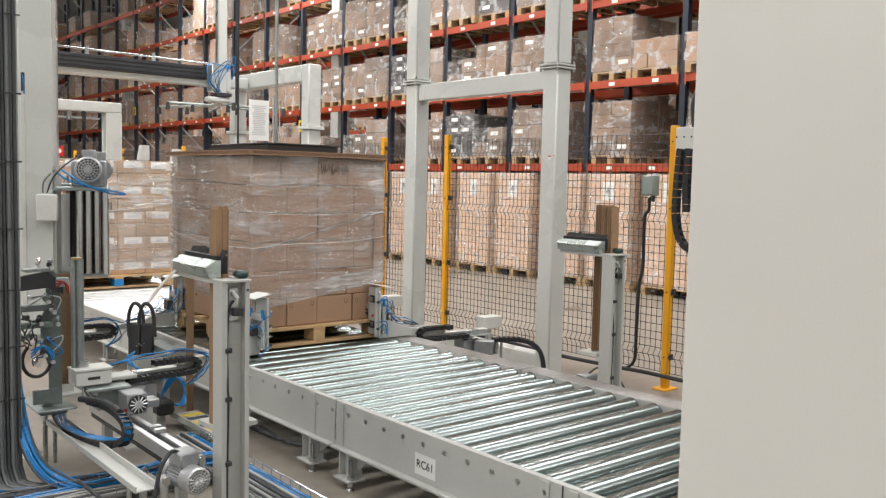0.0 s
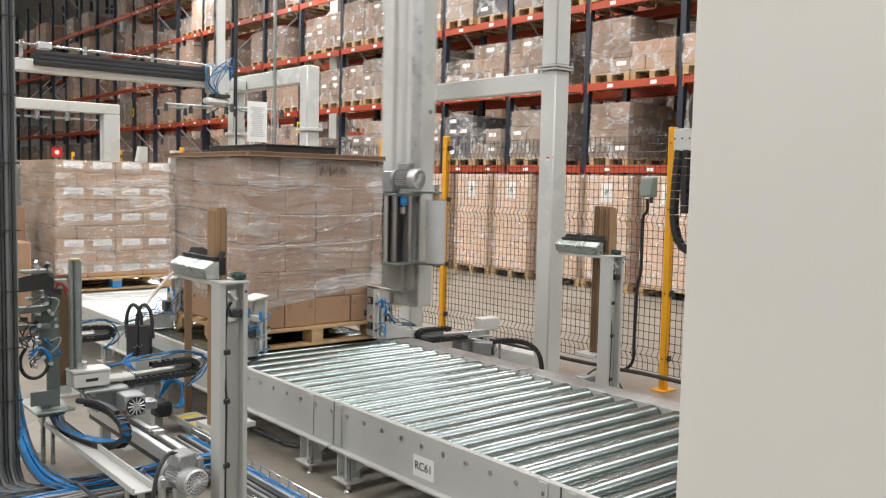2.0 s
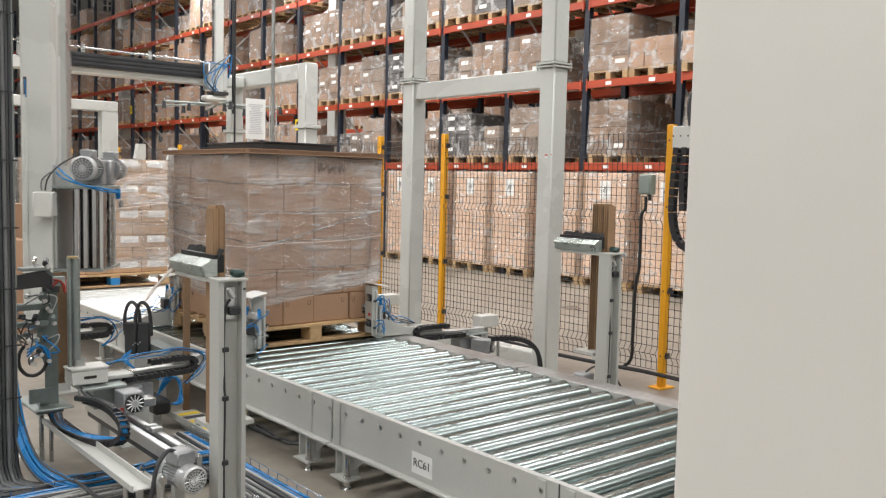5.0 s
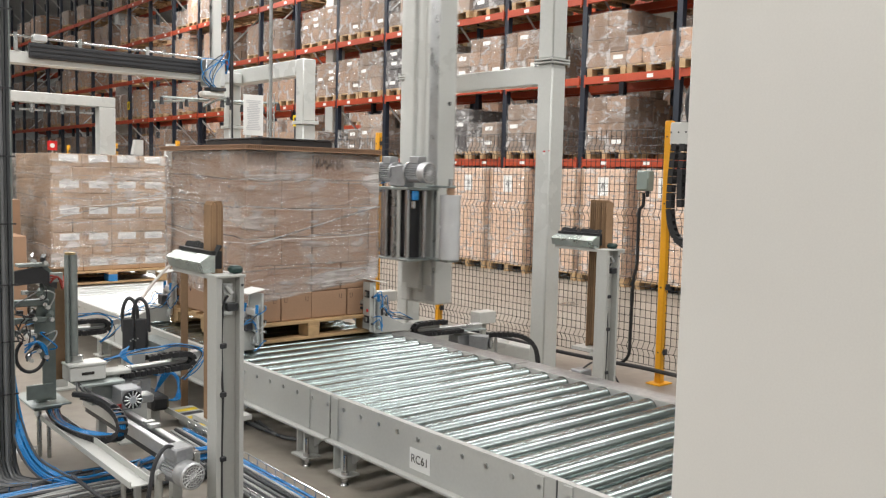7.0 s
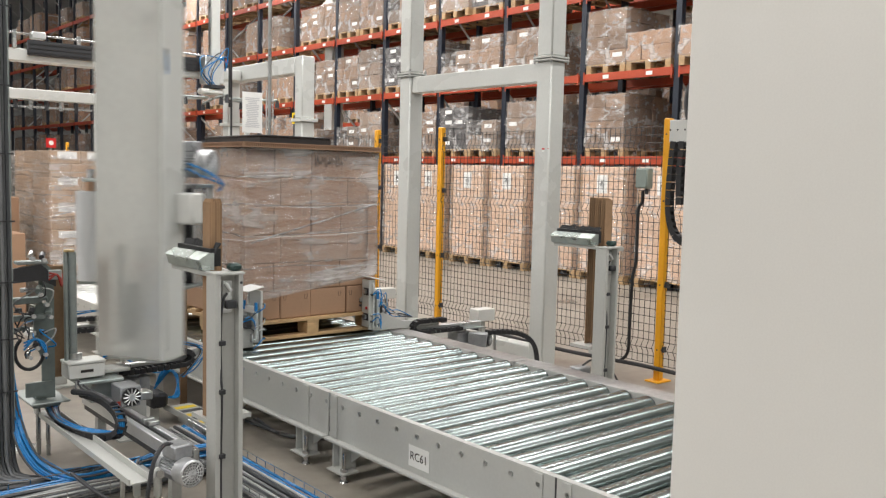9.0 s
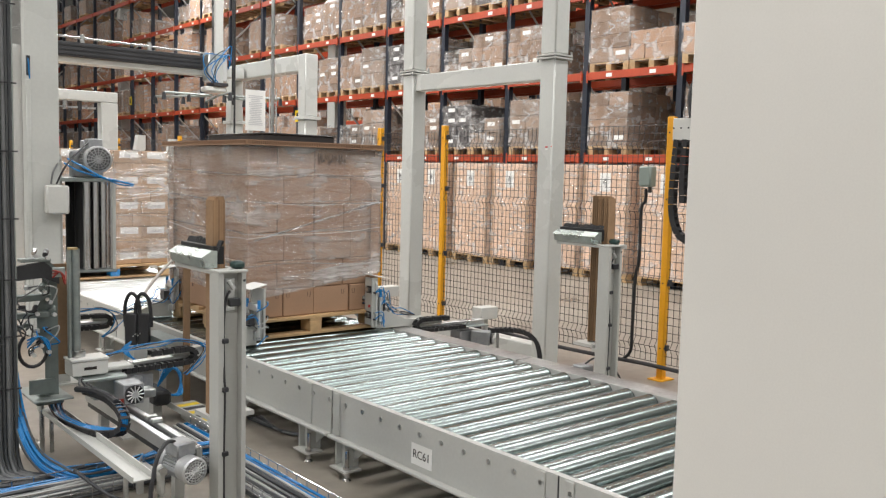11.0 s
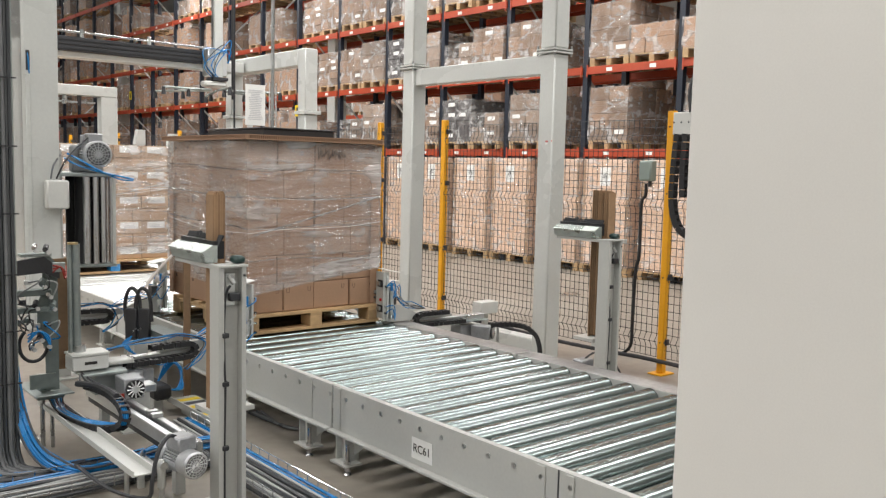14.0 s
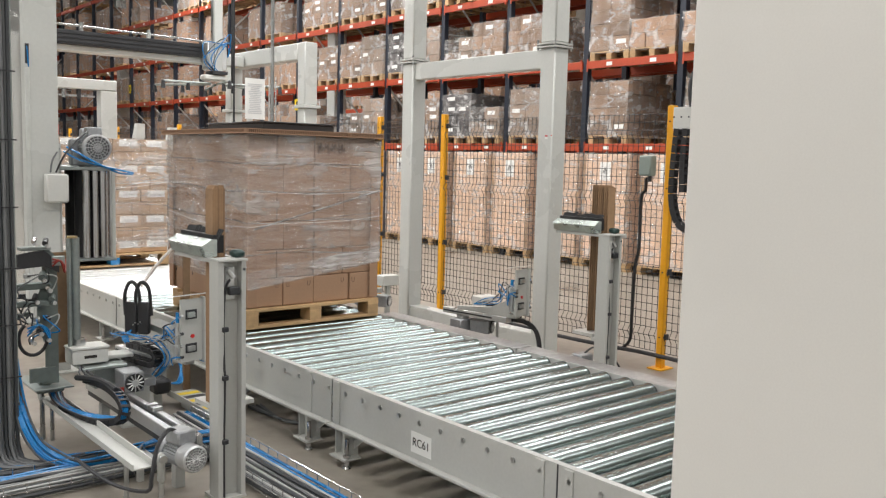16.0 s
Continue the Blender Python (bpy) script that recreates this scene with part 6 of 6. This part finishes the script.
# the next rack, across the aisle beyond
third = thing("pallet_rack", "further pallet rack across the next aisle", "pallet rack")
for i in range(-2, 16):
    piece("upright", "tup", lambda: box(0, 0.1, -0.05, 0.05, 0, 9.2), NAVY, third, (RX + 6.0, YB + 1.0 + 2.6 * i, 0))
    for z in LEV:
        piece("beam", "tbm", lambda: box(0, 0.05, 0.0, 2.6, -0.125, 0.0), ORANGE, third, (RX + 5.95, YB + 1.0 + 2.6 * i, z))
        for q in range(2):
            if rnd.random() < 0.16:
                continue
            copy_thing(far[rnd.choice(sorted(far))], pose(RX + 6.0, YB + 1.2 + 2.6 * i + 1.2 * q + rnd.uniform(0, 0.2), z + 0.002))

# tall boxes standing on the floor under the first beam
big0 = None
y = 6.6
k = 0
while y < 40:
    if big0 is None:
        big0 = t = thing("tall_carton", "tall brown carton with a white label on a floor pallet", "tall carton", (RX - 0.1, y, 0), group="tall cartons on the floor")
        w = 0.98
        part("carton", box(0, 1.0, 0.02, w, 0.15, 1.88, bev=0.012), CARD_T, t)
        part("corner_strip", box(-0.006, 0.0, 0.02, 0.075, 0.16, 1.87), CARD_D, t, smooth=False)
        part("corner_strip", box(-0.006, 0.0, w - 0.055, w, 0.16, 1.87), CARD_D, t, smooth=False)
        lab = part("label", box(-0.004, -0.001, 0.40, 0.62, 1.45, 1.75), PAPER, t, smooth=False)
        b = bmesh.new()
        for q in range(4):
            bx(b, -0.0055, -0.0041, 0.47 + 0.022 * q, 0.485 + 0.022 * q, 1.56 + 0.015 * (q % 2), 1.62 + 0.02 * (q % 3))
        part("print_mark", b, INK, lab, smooth=False)
        rack_pallet(t, 1.0, 1.0, True)
        b = bmesh.new()
        rows = []
        r2 = random.Random(4)
        for j in range(9):
            z = 0.14 + 1.76 * j / 8
            rows.append([b.verts.new((x + r2.uniform(-0.012, 0.0), yy + r2.uniform(-0.006, 0.006), z)) for x, yy in [(-0.014, 0.008 + 0.98 * q / 8) for q in range(9)] + [(1.01, 0.99), (1.01, 0.01)]])
        for r0, r1 in zip(rows, rows[1:]):
            for q in range(11):
                b.faces.new((r0[q], r0[(q + 1) % 11], r1[(q + 1) % 11], r1[q]))
        part("stretch_film", b, FILM_B, t).visible_shadow = False
    else:
        copy_thing(big0, pose(RX - 0.1 + rnd.uniform(-0.03, 0.03), y, 0))
    y += 1.03 + (0.18 if k % 2 else 0.0)
    k += 1

for x, y in ((11.97, 18.55), (11.97, 33.0)):
    structure("hall_column", box(x - 0.17, x + 0.17, y - 0.17, y + 0.17, 0, 10.4, bev=0.01), WHITE, "white-grey steel hall column inside the racking", "column")

# yellow level signs on the uprights
for y, z in ((19.29, 2.86), (30.51, 3.75)):
    t = thing("rack_sign", "small yellow sign with a dark mark on a rack upright", "sign", (RX - 0.001, y, z), group="rack signs")
    part("plate", box(-0.004, 0.0, -0.1, 0.1, 0, 0.28), TAPE, t, smooth=False)
    part("mark", box(-0.006, -0.0041, -0.04, 0.04, 0.06, 0.22), INK, t, smooth=False)

t = thing("wood_batten", "loose raw wooden batten lying on the floor under the conveyor", "batten", (3.0, 3.1, 0), 24)
part("batten", box(-0.25, 0.25, -0.03, 0.03, 0, 0.03, bev=0.004), WOOD, t, smooth=False)

# lamp housings under the roof, over the added rows too
lamp0 = None
for x, y in LAMPS:
    if lamp0 is None:
        lamp0 = t = thing("high_bay_lamp", "long white high bay lamp hanging from the roof", "lamp", (x, y, LZ + 0.02), group="high bay lamps")
        part("housing", box(-1.65, 1.65, -0.3, 0.3, 0.0, 0.1, bev=0.02), WHITE, t)
        for xx in (-1.3, 1.3):
            part("rod", cyl(bmesh.new(), (xx, 0, 0.1), (xx, 0, 10.4 - LZ - 0.02), 0.012, 6), STEEL, t)
    else:
        copy_thing(lamp0, pose(x, y, LZ + 0.02))

# housings made up for the added far lamps
for x, y in FAR_FILL_LAMPS:
    t = thing("high_bay_lamp", "added white fill lamp close under the roof", "lamp", (x, y, 9.62), group="high bay lamps")
    part("housing", box(-1.65, 1.65, -0.3, 0.3, 0.0, 0.1, bev=0.02), WHITE, t)
    for xx in (-1.3, 1.3):
        part("rod", cyl(bmesh.new(), (xx, 0, 0.1), (xx, 0, 0.78), 0.012, 6), STEEL, t)

# ---- what moves ----
# the mast's angle round the stack: a run-up, two turns, and a slow stop
ARM = [(0, 159), (0.1, 153.3), (0.2, 146.5), (0.4, 132.3), (0.6, 118.5), (0.9, 97.8), (1.2, 75.5), (1.5, 52.3), (2.0, 14), (2.5, -24.4), (3.0, -62.8), (3.5, -99.8), (3.8, -122.6), (4.2, -154),
       (4.6, -185), (5.2, -228), (5.8, -268.5), (6.3, -304.5), (6.6, -326.5), (7.0, -356.5), (7.4, -386), (7.8, -415.5), (8.2, -445.5), (8.6, -475.5), (9.0, -505.5), (9.2, -520), (9.5, -536), (9.9, -546), (10.2, -547), (13.0, -547), (16.0, -547)]


def swing_rows(px, py, rest, end, late):
    """A clamp arm's swing, from its place at the stack to its place of rest."""
    return [(0, pose(px, py, 0, 0, 0, rest)), (12.0, pose(px, py, 0, 0, 0, rest)), (14.35 + late, pose(px, py, 0, 0, 0, rest)), (14.5 + late, pose(px, py, 0, 0, 0, rest + (end - rest) * 0.10)),
            (14.8 + late, pose(px, py, 0, 0, 0, rest + (end - rest) * 0.52)), (15.1 + late, pose(px, py, 0, 0, 0, rest + (end - rest) * 0.86)), (15.4 + late, pose(px, py, 0, 0, 0, rest + (end - rest) * 0.97)),
            (15.7, pose(px, py, 0, 0, 0, rest + (end - rest) * 0.985)), (16.0, pose(px, py, 0, 0, 0, end))]


def motions():
    walk(arm, [(t, pose(AX, AY, 0, 0, 0, a)) for t, a in ARM])
    slide = [(0, 0.9), (12.0, 0.9), (12.45, 0.895), (12.8, 0.84), (13.1, 0.805), (13.3, 0.80), (14.4, 0.80), (14.8, 0.70), (15.1, 0.64), (15.5, 0.62), (16.0, 0.62)]
    ends = {"fr": (175, 277, 0.0), "fl": (5, -80, 0.3), "rl": (-5, 80, 0.0), "rr": (185, 100, 0.0)}
    for key in CORNERS:
        swing, slider, px, py = CORNERS[key]
        walk(swing, swing_rows(px, py, *ends[key]))
        walk(slider, [(t, pose(r, 0, 0)) for t, r in slide])


motions()
